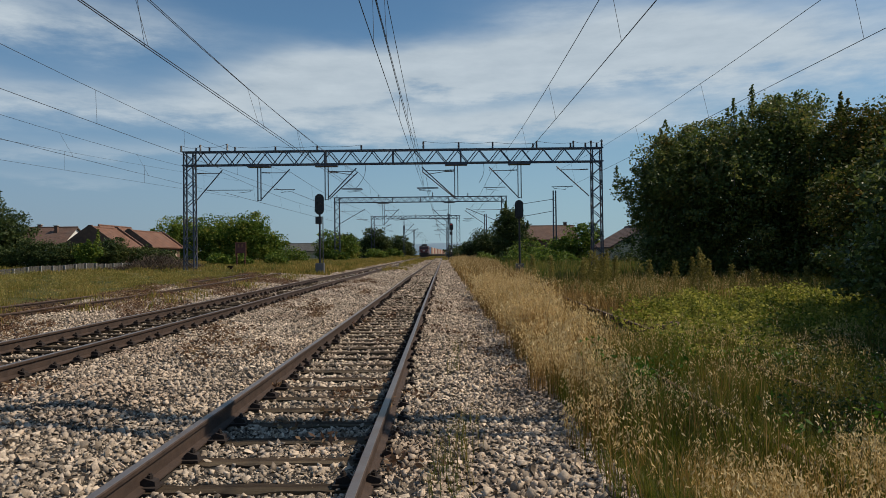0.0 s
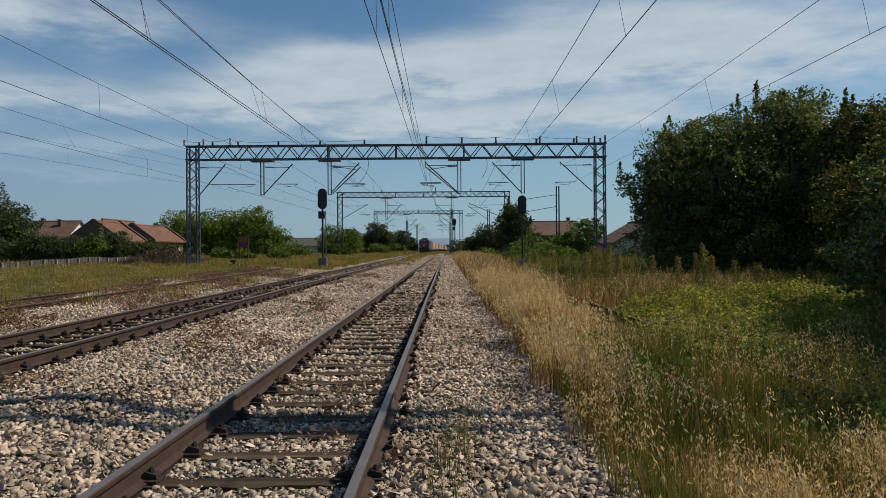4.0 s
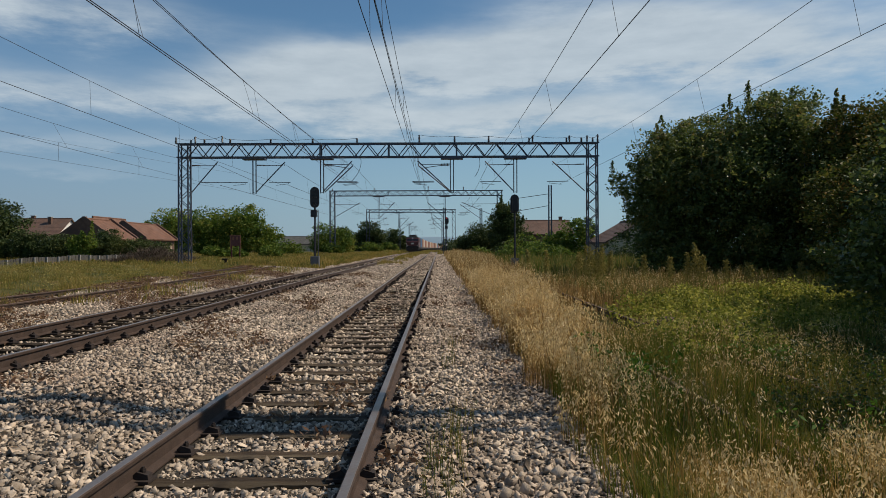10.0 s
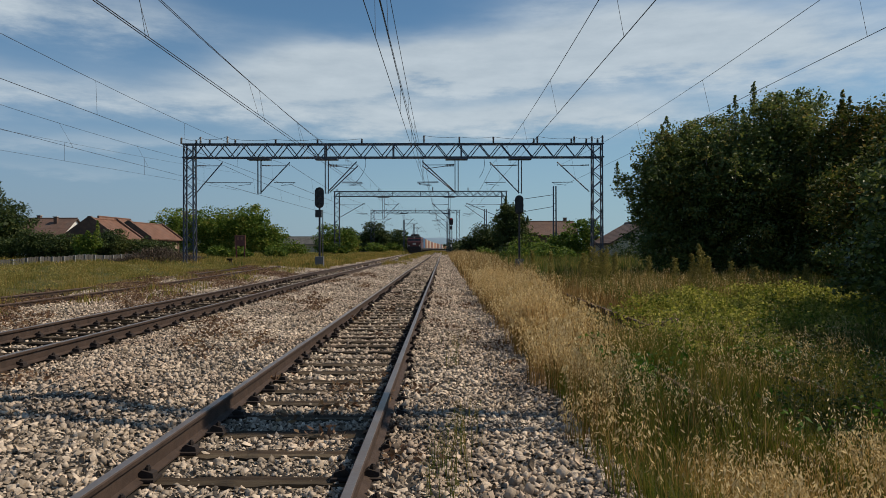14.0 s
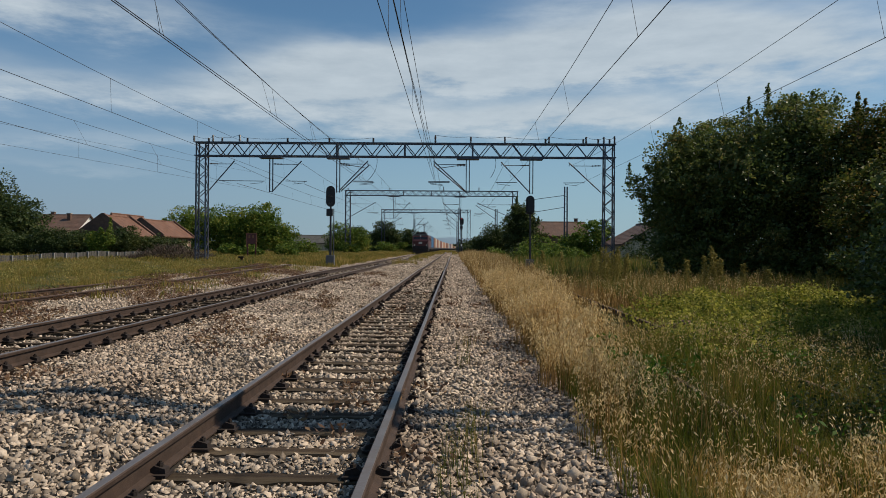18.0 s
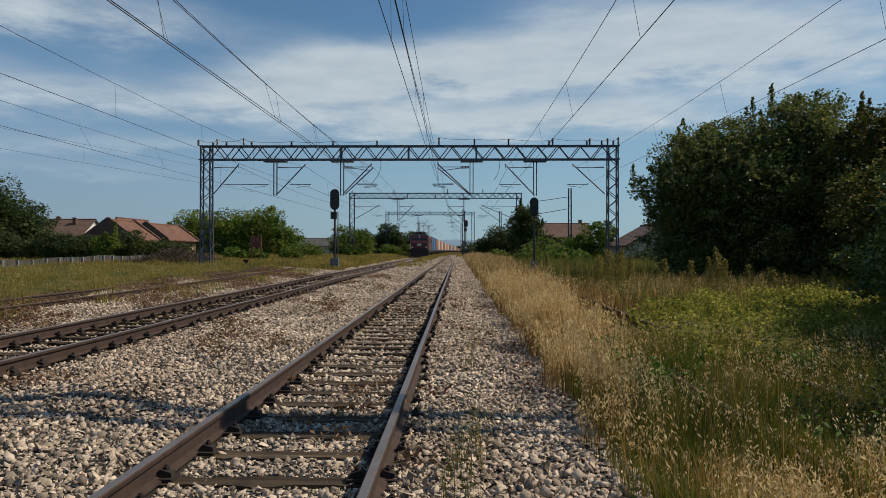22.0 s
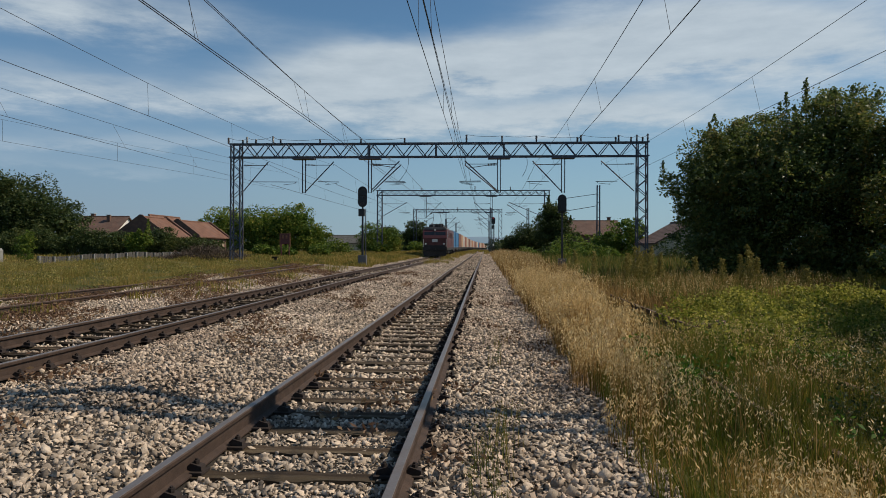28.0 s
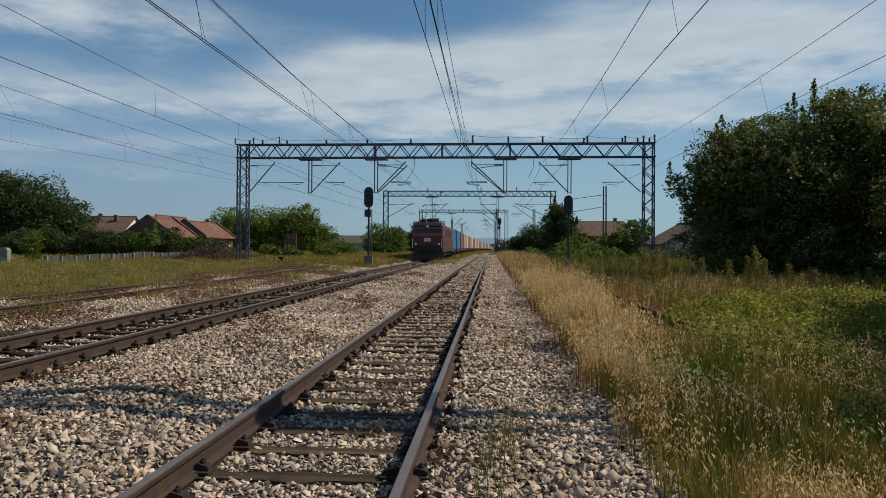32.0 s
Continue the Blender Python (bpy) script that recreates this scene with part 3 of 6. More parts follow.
for q in (0.55, 0.673, 0.79, 0.91):
    part("dropper", Shape().pipe([line_point(ba, bb, 0.42, q), line_point(ca, cb, 0.03, q)], 0.006).mesh("dropper", M_WIRE), top)

railway(MAIN, "main_track", "main railway track with worn steel rails on wooden sleepers in ballast", 0.0, -40, 620, 150, M_HEAD, 42, grade, drift, 0.39)
railway(LEFT, "passing_track", "second railway track with rusty rails on wooden sleepers in ballast", left_lift, -40, 620, 110, M_HEAD, 38, grade, left_drift, 0.2)
railway(LEFT_B, "siding_track", "overgrown siding track with dull rusty rails", 0.13, -40, 47, 40, M_DULL, 30)
railway(RIGHT, "overgrown_track", "disused rusty track buried in tall grass", -0.17, -40, 160, -9, M_DULL, 0)


# ---- signals ----
M_BLACK = surface("matt black enamel", (0.018, 0.018, 0.02), 0.5, vary=0.2, bump=0.05)
M_WHITE = surface("chalky white paint", (0.62, 0.61, 0.58), 0.7, vary=0.15, scale=4, bump=0.1, stain=(0.36, 0.33, 0.29))
M_GREY = surface("grey sheet steel", (0.115, 0.118, 0.122), 0.55, 0.2, vary=0.15, bump=0.05)
M_LENS = surface("dark signal glass", (0.05, 0.05, 0.055), 0.12, vary=0.1, bump=0)


def glow(name, colour, power):
    m = bpy.data.materials.new(name)
    m.use_nodes = True
    b = m.node_tree.nodes["Principled BSDF"]
    b.inputs["Base Color"].default_value = (*colour, 1)
    b.inputs["Emission Color"].default_value = (*colour, 1)
    b.inputs["Emission Strength"].default_value = power
    return m


M_RED_LAMP = glow("lit red signal lamp", (1.0, 0.03, 0.05), 0.16)


def rounded(w, h, n=8):
    """An upright outline with round top and bottom."""
    r = w / 2
    return [(r * math.cos(a), h / 2 - r + r * math.sin(a)) for a in [math.pi * k / n for k in range(n + 1)]] + \
           [(r * math.cos(a), -h / 2 + r + r * math.sin(a)) for a in [math.pi + math.pi * k / n for k in range(n + 1)]]


def light_signal(x, y, top, head_h, head_w, facing, label, lit=None, base=0.75, box=True, bands=True):
    z0 = float(land(x, y))
    s = thing("railway_signal", label, "signal", pose(x, y, z0, 0, 0, 0 if facing else 180), group="light signals")
    h = top - z0
    part("plinth", Shape().box(-0.28, -0.24, -0.4, 0.28, 0.24, base).mesh("plinth", M_GREY, 0.03), s, "grey plinth")
    low = Shape().tube((0, 0, base), (0, 0, base + 1.5), 0.075, n=10)
    part("mast", low.mesh("mast", M_BLACK), s)
    part("mast", Shape().tube((0, 0, base + 1.5), (0, 0, h - head_h * 0.6), 0.065, n=10).mesh("mast", M_BLACK), s)
    if bands:
        for k in range(1, 2):
            part("band", Shape().tube((0, 0, base + 0.45 + k * 0.62), (0, 0, base + 0.75 + k * 0.62), 0.08, n=10).mesh("band", M_WHITE), s, "white painted band")
    board = Shape().prism([(u, w + h - head_h / 2) for u, w in rounded(head_w, head_h)], "y", -0.10, -0.03)
    head = part("signal_head", board.mesh("signal_head", M_BLACK, 0.012), s)
    part("lamp_case", Shape().box(-head_w * 0.3, -0.04, h - head_h * 0.9, head_w * 0.3, 0.2, h - head_h * 0.1).mesh("lamp_case", M_BLACK, 0.03), head)
    n = max(2, round(head_h / 0.42))
    for k in range(n):
        z = h - head_h / 2 + (k - (n - 1) / 2) * (head_h * 0.72 / max(1, n - 1))
        mat = M_RED_LAMP if lit == k else M_LENS
        part("lens", Shape().tube((0, -0.10, z), (0, -0.125, z), 0.085, n=14).mesh("lens", mat), head)
        hood = Shape()
        for j in range(8):
            a, b = math.pi * (j - 0.5) / 7.0, math.pi * (j + 0.5) / 7.0
            hood.bar((0.115 * math.cos((a + b) / 2), -0.1, z + 0.115 * math.sin((a + b) / 2)), (0.115 * math.cos((a + b) / 2), -0.32, z + 0.115 * math.sin((a + b) / 2)), 0.055, 0.012)
        part("hood", hood.mesh("hood", M_BLACK), head)
    if box:
        part("relay_box", Shape().box(-0.27, -0.16, h - head_h - 0.62, 0.14, 0.16, h - head_h - 0.12).mesh("relay_box", M_BLACK, 0.02), s)
        part("ladder", Shape().bar((0.18, 0.12, base), (0.18, 0.12, h - head_h - 0.1), 0.03).bar((0.18, 0.3, base), (0.18, 0.3, h - head_h - 0.1), 0.03).mesh("ladder", M_GREY), s)
    return s


light_signal(-8.27, 48.0, 5.60, 1.42, 0.62, True, "tall three-lamp railway light signal, unlit, on a grey plinth", bands=False)
light_signal(5.47, 50.0, 5.20, 1.35, 0.60, False, "black railway light signal seen from behind beside overgrown track", box=False, bands=False)
light_signal(1.37, 105.0, 6.05, 1.1, 0.60, True, "distant railway light signal showing red beside the main track", lit=2, base=0.5)


# ---- houses ----
M_BRICK = surface("dark weathered brick", (0.15, 0.085, 0.06), 0.9, vary=0.3, scale=3, fine=14, bump=0.4, stain=(0.09, 0.06, 0.05))
M_TILE = surface("terracotta roof tiles", (0.165, 0.08, 0.05), 0.85, vary=0.38, scale=1.6, fine=9, bump=0.5, stain=(0.19, 0.11, 0.08))
M_TILE_DARK = surface("aged brown roof tiles", (0.125, 0.072, 0.052), 0.85, vary=0.28, scale=1.2, fine=8, bump=0.5, stain=(0.11, 0.08, 0.065))
M_SLATE = surface("grey mossy roof tiles", (0.085, 0.085, 0.078), 0.9, vary=0.3, scale=1.2, fine=8, bump=0.4)
M_PLASTER = surface("cream lime plaster", (0.50, 0.42, 0.31), 0.9, vary=0.15, scale=1.5, fine=30, bump=0.2, stain=(0.33, 0.27, 0.2))
M_LIME = surface("white limewash", (0.72, 0.70, 0.66), 0.9, vary=0.1, scale=1.5, fine=30, bump=0.15)
M_PANE = surface("dark window glass", (0.02, 0.022, 0.026), 0.08, vary=0.1, bump=0)
M_DOOR = surface("brown painted boards", (0.10, 0.06, 0.045), 0.7, vary=0.25, bump=0.2)


def house(x, y, turn, w, d, eave, ridge, wall, roof, label, chimneys=(), openings=(), eaves=0.35, parapet=False):
    """A gabled house: its ridge runs along its own y axis; x, y is the middle of the gable nearest the track's start."""
    z0 = float(land(x, y)) - 0.1
    e, r = eave - z0, ridge - z0
    ob = thing("house", label, "house", pose(x, y, z0, 0, 0, turn), group="village houses")
    part("wall", Shape().prism([(-w / 2, 0), (w / 2, 0), (w / 2, e), (0, r - 0.12), (-w / 2, e)], "y", 0, d).mesh("wall", wall), ob)
    for s in (-1, 1):
        k = (r - e) / (w / 2)
        slab = Shape().prism([(0, r + 0.02), (s * (w / 2 + eaves), e - k * eaves + 0.02), (s * (w / 2 + eaves), e - k * eaves - 0.1), (0, r - 0.1)], "y", -0.3, d + 0.3)
        roof_part = part("roof", slab.mesh("roof", roof), ob)
        n = 14
        for i in range(n):
            a = i / n
            px, pz = s * (w / 2 + eaves) * a, r - (r - e + k * eaves) * a
            qx, qz = s * (w / 2 + eaves) * (a + 1.08 / n), r - (r - e + k * eaves) * (a + 1.08 / n)
            course = Shape().prism([(px, pz + 0.03), (qx, qz + 0.045), (qx, qz + 0.03), (px, pz + 0.022)], "y", -0.32, d + 0.32)
            part("tile_course", course.mesh("tile_course", roof), roof_part)
    part("ridge_tiles", Shape().tube((0, -0.33, r + 0.03), (0, d + 0.33, r + 0.03), 0.11, n=8).mesh("ridge_tiles", roof), ob)
    if parapet:
        for y0 in (-0.34, d + 0.02):
            gable = Shape().prism([(-w / 2 - eaves, e - 0.3), (w / 2 + eaves, e - 0.3), (w / 2 + eaves, e + 0.02), (0.22, r + 0.16), (0.16, r + 0.24), (-0.16, r + 0.24), (-0.22, r + 0.16), (-w / 2 - eaves, e + 0.02)], "y", y0, y0 + 0.32)
            part("gable_parapet", gable.mesh("gable_parapet", wall), ob)
    for cx, cy, h in chimneys:
        zc = r - abs(cx) * (r - e) / (w / 2)
        c = part("chimney", Shape().box(cx - 0.24, cy - 0.24, zc - 0.4, cx + 0.24, cy + 0.24, zc + h).mesh("chimney", M_BRICK), ob)
        part("chimney_cap", Shape().box(cx - 0.32, cy - 0.32, zc + h, cx + 0.32, cy + 0.32, zc + h + 0.1).mesh("chimney_cap", M_CONCRETE), c)
    for kind, side, u, z, ww, hh in openings:
        fr, pane = Shape(), Shape()
        if side == "x":
            fr.box(w / 2 - 0.02, u - ww / 2 - 0.07, z - 0.07, w / 2 + 0.05, u + ww / 2 + 0.07, z + hh + 0.07)
            pane.box(w / 2 + 0.02, u - ww / 2, z, w / 2 + 0.06, u + ww / 2, z + hh)
        else:
            fr.box(u - ww / 2 - 0.07, -0.05, z - 0.07, u + ww / 2 + 0.07, 0.02, z + hh + 0.07)
            pane.box(u - ww / 2, -0.06, z, u + ww / 2, 0.0, z + hh)
        if kind == "plaster":
            part("plaster_wall", Shape().box(w / 2, u - ww / 2, z, w / 2 + 0.03, u + ww / 2, z + hh).mesh("plaster_wall", M_PLASTER), ob, "cream plastered wall")
            continue
        p = part(kind, fr.mesh(kind, M_WHITE if kind == "window" else M_DOOR), ob)
        part("pane" if kind == "window" else "door_leaf", pane.mesh("pane", M_PANE if kind == "window" else M_DOOR), p)
    return ob


house(-39.2, 89, 0, 5.1, 10.0, 3.0, 4.85, M_BRICK, M_TILE, "small brick and plaster outbuilding with a terracotta tiled roof",
      openings=(("plaster", "x", 4.5, 0.0, 8.8, 1.6), ("door", "x", 4.2, 0.0, 0.8, 1.45), ("window", "x", 6.2, 0.75, 0.5, 0.5)), parapet=True)
house(-38.6, 78, 0, 5.6, 6.0, 2.85, 4.85, M_BRICK, M_TILE, "brick barn with a dark stepped gable and an orange tiled roof", parapet=True)
house(-44.9, 93, 0, 6.0, 9.0, 2.6, 5.75, M_BRICK, M_TILE, "brick house with a tiled roof behind a barn")
house(-53.7, 104, 90, 8.0, 6.6, 3.5, 6.0, M_LIME, M_TILE_DARK, "white house with a brown tiled roof and two chimneys", chimneys=((-1.2, 2.2, 0.9), (0.6, 5.6, 0.8)))
house(20.5, 112, 90, 8.0, 8.5, 3.7, 5.75, M_BRICK, M_TILE_DARK, "distant house with a long brown tiled roof behind trees", chimneys=((0.3, 1.0, 0.7),))
house(18.2, 62, 0, 6.4, 8.0, 2.1, 3.9, M_PLASTER, M_TILE_DARK, "low plastered shed with a dark roof beside tall bushes")
house(-27.5, 168, 90, 9.0, 9.0, 2.7, 4.4, M_PLASTER, M_SLATE, "low distant farm building with a greyish roof")
house(-17.5, 168, 90, 5.0, 3.0, 1.9, 2.9, M_PLASTER, M_TILE, "small distant hut with an orange wall beside the line")


# ---- poles, boards, fence ----
M_SIGN = surface("rust-red enamel board", (0.13, 0.035, 0.03), 0.6, vary=0.25, bump=0.1)
M_POST = surface("grey concrete posts", (0.24, 0.235, 0.22), 0.9, vary=0.3, scale=2, bump=0.3)
M_FENCE = surface("grey weathered boards", (0.075, 0.07, 0.062), 0.9, vary=0.25, scale=2, island=0.25, bump=0.3)


def twin_pole(x, y, h, arm_to, label):
    z0 = float(land(x, y))
    p = thing("catenary_mast", label, "mast", group="single wire masts")
    sh = Shape()
    for s in (-0.16, 0.16):
        sh.bar((x + s, y, z0 - 0.3), (x + s * 0.8, y, z0 + h), 0.09, 0.13)
    for k in range(9):
        z = z0 + 0.5 + k * (h - 0.8) / 9
        sh.bar((x - 0.16, y, z), (x + 0.16, y, z + 0.12), 0.05)
    part("mast", sh.mesh("mast", M_STEEL), p)
    part("footing", Shape().box(x - 0.4, y - 0.4, z0 - 0.4, x + 0.4, y + 0.4, z0 + 0.15).mesh("footing", M_CONCRETE, 0.03), p)
    for xt in arm_to:
        cantilever(p, x, xt, y, rise(y))
    return p


twin_pole(11.95, 75, 7.9, (), "twin-post steel mast beside overgrown bushes")
twin_pole(1.25, 126, 8.3, (MAIN,), "steel wire mast beside the main track")
twin_pole(6.4, 104, 6.9, (RIGHT,), "steel wire mast beside overgrown track")
twin_pole(-9.4, 176, 8.0, (LEFT,), "steel wire mast beside the passing track")
twin_pole(1.25, 180, 8.0, (MAIN,), "steel wire mast beside the main track")
twin_pole(-8.1, 205, 8.0, (LEFT,), "steel wire mast beside the passing track")
arm = Shape().tube((11.8, 75, 7.15), (7.6, 75, 6.55), 0.03).tube((11.8, 75, 5.9), (7.7, 75, 5.2), 0.03)
tagged(new("wire_bracket", arm.mesh("wire_bracket", M_STEEL)), "slanting steel wire bracket fixed to a twin-post mast", "bracket")

sign = thing("track_sign", "rust-brown framed trackside board with two orange marks", "sign", pose(-19.9, 70, float(land(-19.9, 70))))
M_RUST_FRAME = surface("orange rust paint", (0.26, 0.105, 0.05), 0.7, vary=0.3, bump=0.1)
part("board", Shape().box(-0.46, -0.03, 1.3, 0.46, 0.03, 2.28).mesh("board", M_SIGN, 0.01), sign)
part("frame", Shape().box(-0.54, -0.05, 2.28, 0.54, 0.03, 2.37).box(-0.54, -0.05, 1.0, -0.45, 0.03, 2.28).box(0.45, -0.05, 1.0, 0.54, 0.03, 2.28).mesh("frame", M_RUST_FRAME), sign, "orange-brown frame")
for s in (-0.2, 0.16):
    part("mark", Shape().box(s - 0.09, -0.045, 1.85, s + 0.09, -0.031, 2.2).mesh("mark", M_RUST_FRAME), sign, "orange square mark")
for s in (-0.4, 0.4):
    part("post", Shape().box(s - 0.05, 0.03, -0.3, s + 0.05, 0.11, 2.3).mesh("post", M_SIGN), sign)

fence = thing("fence", "low grey board fence half hidden in dry grass", "fence")
picket = Shape().prism([(-0.09, -0.2), (0.09, -0.2), (0.09, 0.40), (0.0, 0.43), (-0.09, 0.40)], "x", -0.02, 0.02).mesh("picket", M_FENCE)
tall = Shape().box(-0.06, -0.06, -0.3, 0.06, 0.06, 0.50).mesh("post", M_POST, 0.01)
for k in range(165):
    yy = 43 + k * 0.2
    xx = -28 - 0.012 * (yy - 43)
    part("picket", picket, fence, at=pose(xx, yy, float(land(xx, yy)) + 0.08 + 0.02 * math.sin(k * 1.7), 0, random.uniform(-3, 3), 0))
    if k % 8 == 0:
        part("post", tall, fence, at=pose(xx + 0.1, yy, float(land(xx, yy))))
rail_sh = Shape()
for h in (0.15, 0.38):
    for k in range(20):
        ya, yb = 43 + k * 1.65, 44.65 + k * 1.65
        rail_sh.bar((-28.05 - 0.012 * (ya - 43), ya, float(land(-28, ya)) + h), (-28.05 - 0.012 * (yb - 43), yb, float(land(-28, yb)) + h), 0.04, 0.07)
part("fence_rail", rail_sh.mesh("fence_rail", M_FENCE), fence)
for xx, yy in ((-15.5, 52.0),):
    st = thing("track_stub", "dark stub of a cut post standing in grass", "post", pose(xx, yy, float(land(xx, yy))))
    part("stub", Shape().box(-0.09, -0.08, -0.2, 0.09, 0.08, 0.42).mesh("stub", M_TIE, 0.02), st)
    part("stub_cap", Shape().box(-0.24, -0.07, 0.3, 0.14, 0.07, 0.43).mesh("stub_cap", M_TIE, 0.02), st)


# ---- the train ----
M_LOCO = surface("faded red locomotive paint", (0.078, 0.018, 0.018), 0.5, vary=0.2, scale=1.5, bump=0.05, stain=(0.13, 0.04, 0.04))
M_UNDER = surface("sooty underframe", (0.028, 0.024, 0.022), 0.8, vary=0.3, bump=0.1)
M_ROOF = surface("grey dusty roof steel", (0.12, 0.11, 0.105), 0.7, vary=0.2)
M_LAMP = surface("clear headlamp glass", (0.75, 0.72, 0.66), 0.15, vary=0.05, bump=0)
M_SILVER = surface("silver lettering plate", (0.55, 0.54, 0.52), 0.4, 0.5, vary=0.1)
PAINTS = [surface(n, c, 0.6, vary=0.15, scale=1.0, bump=0.08, stain=tuple(k * 0.6 for k in c)) for n, c in (
    ("blue container paint", (0.04, 0.145, 0.29)), ("oxide red container paint", (0.23, 0.075, 0.05)), ("sand container paint", (0.40, 0.25, 0.16)),
    ("white container paint", (0.52, 0.46, 0.40)), ("brown container paint", (0.19, 0.085, 0.06)), ("orange container paint", (0.42, 0.16, 0.07)))]


def wheelset(parent, y, r):
    sh = Shape()
    for s in (-1, 1):
        sh.tube((s * 0.72, 0, 0), (s * 0.80, 0, 0), r, n=20).tube((s * 0.69, 0, 0), (s * 0.72, 0, 0), r + 0.03, n=20)
        for k in range(8):
            a = k * math.pi / 4
            sh.bar((s * 0.815, 0, 0), (s * 0.815, r * 0.85 * math.cos(a), r * 0.85 * math.sin(a)), 0.03, 0.05)
    sh.tube((-0.8, 0, 0), (0.8, 0, 0), 0.09, n=8)
    return part("wheelset", sh.mesh("wheelset", M_UNDER), parent, at=pose(0, y, r))


def locomotive():
    """Its front buffers stand at y = 0 and it reaches back along +y."""
    L, W = 20.0, 1.5
    loco = thing("locomotive", "faded red electric locomotive with raised pantograph and dark skirt", "locomotive")
    side = [(0.62, 1.15), (0.55, 2.35), (0.85, 3.15), (1.15, 3.45), (L - 1.15, 3.45), (L - 0.85, 3.15), (L - 0.55, 2.35), (L - 0.62, 1.15)]
    sh = Shape().prism(side, "x", -W, W)
    part("body", sh.mesh("body", M_LOCO, 0.09), loco)
    part("roof", Shape().prism([(-1.44, 3.38), (1.44, 3.38), (1.36, 3.58), (1.05, 3.70), (-1.05, 3.70), (-1.36, 3.58)], "y", 0.95, L - 0.95).mesh("roof", M_ROOF, 0.03), loco)
    for y0, s in ((0, 1), (L, -1)):
        ws = Shape()
        for sx in (-1, 1):
            ws.solid([(sx * 0.04, y0 + s * 0.605, 2.44), (sx * 1.34, y0 + s * 0.605, 2.44), (sx * 1.28, y0 + s * 0.80, 3.13), (sx * 0.04, y0 + s * 0.80, 3.13),
                      (sx * 0.04, y0 + s * 0.75, 2.44), (sx * 1.34, y0 + s * 0.75, 2.44), (sx * 1.28, y0 + s * 0.95, 3.13), (sx * 0.04, y0 + s * 0.95, 3.13)],
                     [(0, 1, 2, 3), (7, 6, 5, 4), (0, 4, 5, 1), (1, 5, 6, 2), (2, 6, 7, 3), (3, 7, 4, 0)])
            part("windscreen", ws.mesh("windscreen", M_PANE), loco, "dark windscreen")
            ws = Shape()
            part("headlight", Shape().tube((sx * 1.12, y0 + s * 0.62, 1.62), (sx * 1.12, y0 + s * 0.50, 1.62), 0.11, 0.10, n=14).mesh("headlight", M_LAMP), loco, "round pale headlight")
            buffer = Shape().tube((sx * 0.88, y0 + s * 0.62, 1.06), (sx * 0.88, y0 + s * 0.12, 1.06), 0.11, n=10).tube((sx * 0.88, y0 + s * 0.12, 1.06), (sx * 0.88, y0 + s * 0.05, 1.06), 0.24, n=16)
            part("buffer", buffer.mesh("buffer", M_UNDER), loco)
            part("handrail", Shape().tube((sx * 1.40, y0 + s * 0.45, 1.25), (sx * 1.40, y0 + s * 0.45, 2.2), 0.025).mesh("handrail", M_SILVER), loco)
            part("cab_window", Shape().box(sx * 1.49, y0 + s * 1.3, 2.45, sx * 1.515, y0 + s * 2.0, 3.05).mesh("cab_window", M_PANE), loco, "dark cab window")
            part("door", Shape().box(sx * 1.49, y0 + s * 2.35, 1.2, sx * 1.513, y0 + s * 3.0, 3.1).mesh("door", M_DOOR), loco)
            part("step", Shape().box(sx * 1.2, y0 + s * 2.3, 0.45, sx * 1.5, y0 + s * 3.0, 0.5).box(sx * 1.2, y0 + s * 2.3, 0.8, sx * 1.5, y0 + s * 3.0, 0.85).mesh("step", M_UNDER), loco)
        part("top_light", Shape().tube((0, y0 + s * 0.92, 3.32), (0, y0 + s * 0.80, 3.32), 0.13, n=12).mesh("top_light", M_LAMP), loco)
        part("plate", Shape().box(-0.33, y0 + s * 0.555, 1.85, 0.33, y0 + s * 0.60, 2.2).mesh("plate", M_SILVER), loco, "small silver plate")
        part("buffer_beam", Shape().box(-1.45, y0 + s * 0.56, 0.78, 1.45, y0 + s * 0.75, 1.46).mesh("buffer_beam", M_UNDER, 0.03), loco, "black buffer beam")
        part("snowplough", Shape().prism([(-1.35, 0.15), (1.35, 0.15), (1.45, 0.75), (-1.45, 0.75)], "y", min(y0 + s * 0.5, y0 + s * 0.62), max(y0 + s * 0.5, y0 + s * 0.62)).mesh("snowplough", M_UNDER), loco)
        part("coupling", Shape().box(-0.08, y0 + s * 0.15, 0.9, 0.08, y0 + s * 0.6, 1.1).bar((0, y0 + s * 0.2, 1.0), (0, y0 + s * 0.3, 0.45), 0.07).mesh("coupling", M_UNDER), loco)
    for sx in (-1, 1):
        part("skirt", Shape().box(sx * 1.40, 0.7, 0.85, sx * 1.5, L - 0.7, 1.17).mesh("skirt", M_UNDER), loco)
        for k in range(5):
            y = 4.2 + k * 2.4
            grille = part("grille", Shape().box(sx * 1.495, y, 2.4, sx * 1.515, y + 1.6, 3.1).mesh("grille", M_UNDER), loco)
            slats = Shape()
            for j in range(7):
                slats.box(sx * 1.515, y, 2.43 + j * 0.095, sx * 1.53, y + 1.6, 2.48 + j * 0.095)
            part("slats", slats.mesh("slats", M_LOCO), grille)
    part("underframe", Shape().box(-1.2, 6.8, 0.45, 1.2, 13.2, 1.15).box(-1.35, 0.8, 0.95, 1.35, L - 0.8, 1.2).mesh("underframe", M_UNDER, 0.02), loco)
    for yc in (4.4, L - 4.4):
        sh = Shape()
        for sx in (-1, 1):
            sh.box(sx * 0.95, yc - 2.9, 0.5, sx * 1.12, yc + 2.9, 0.9)
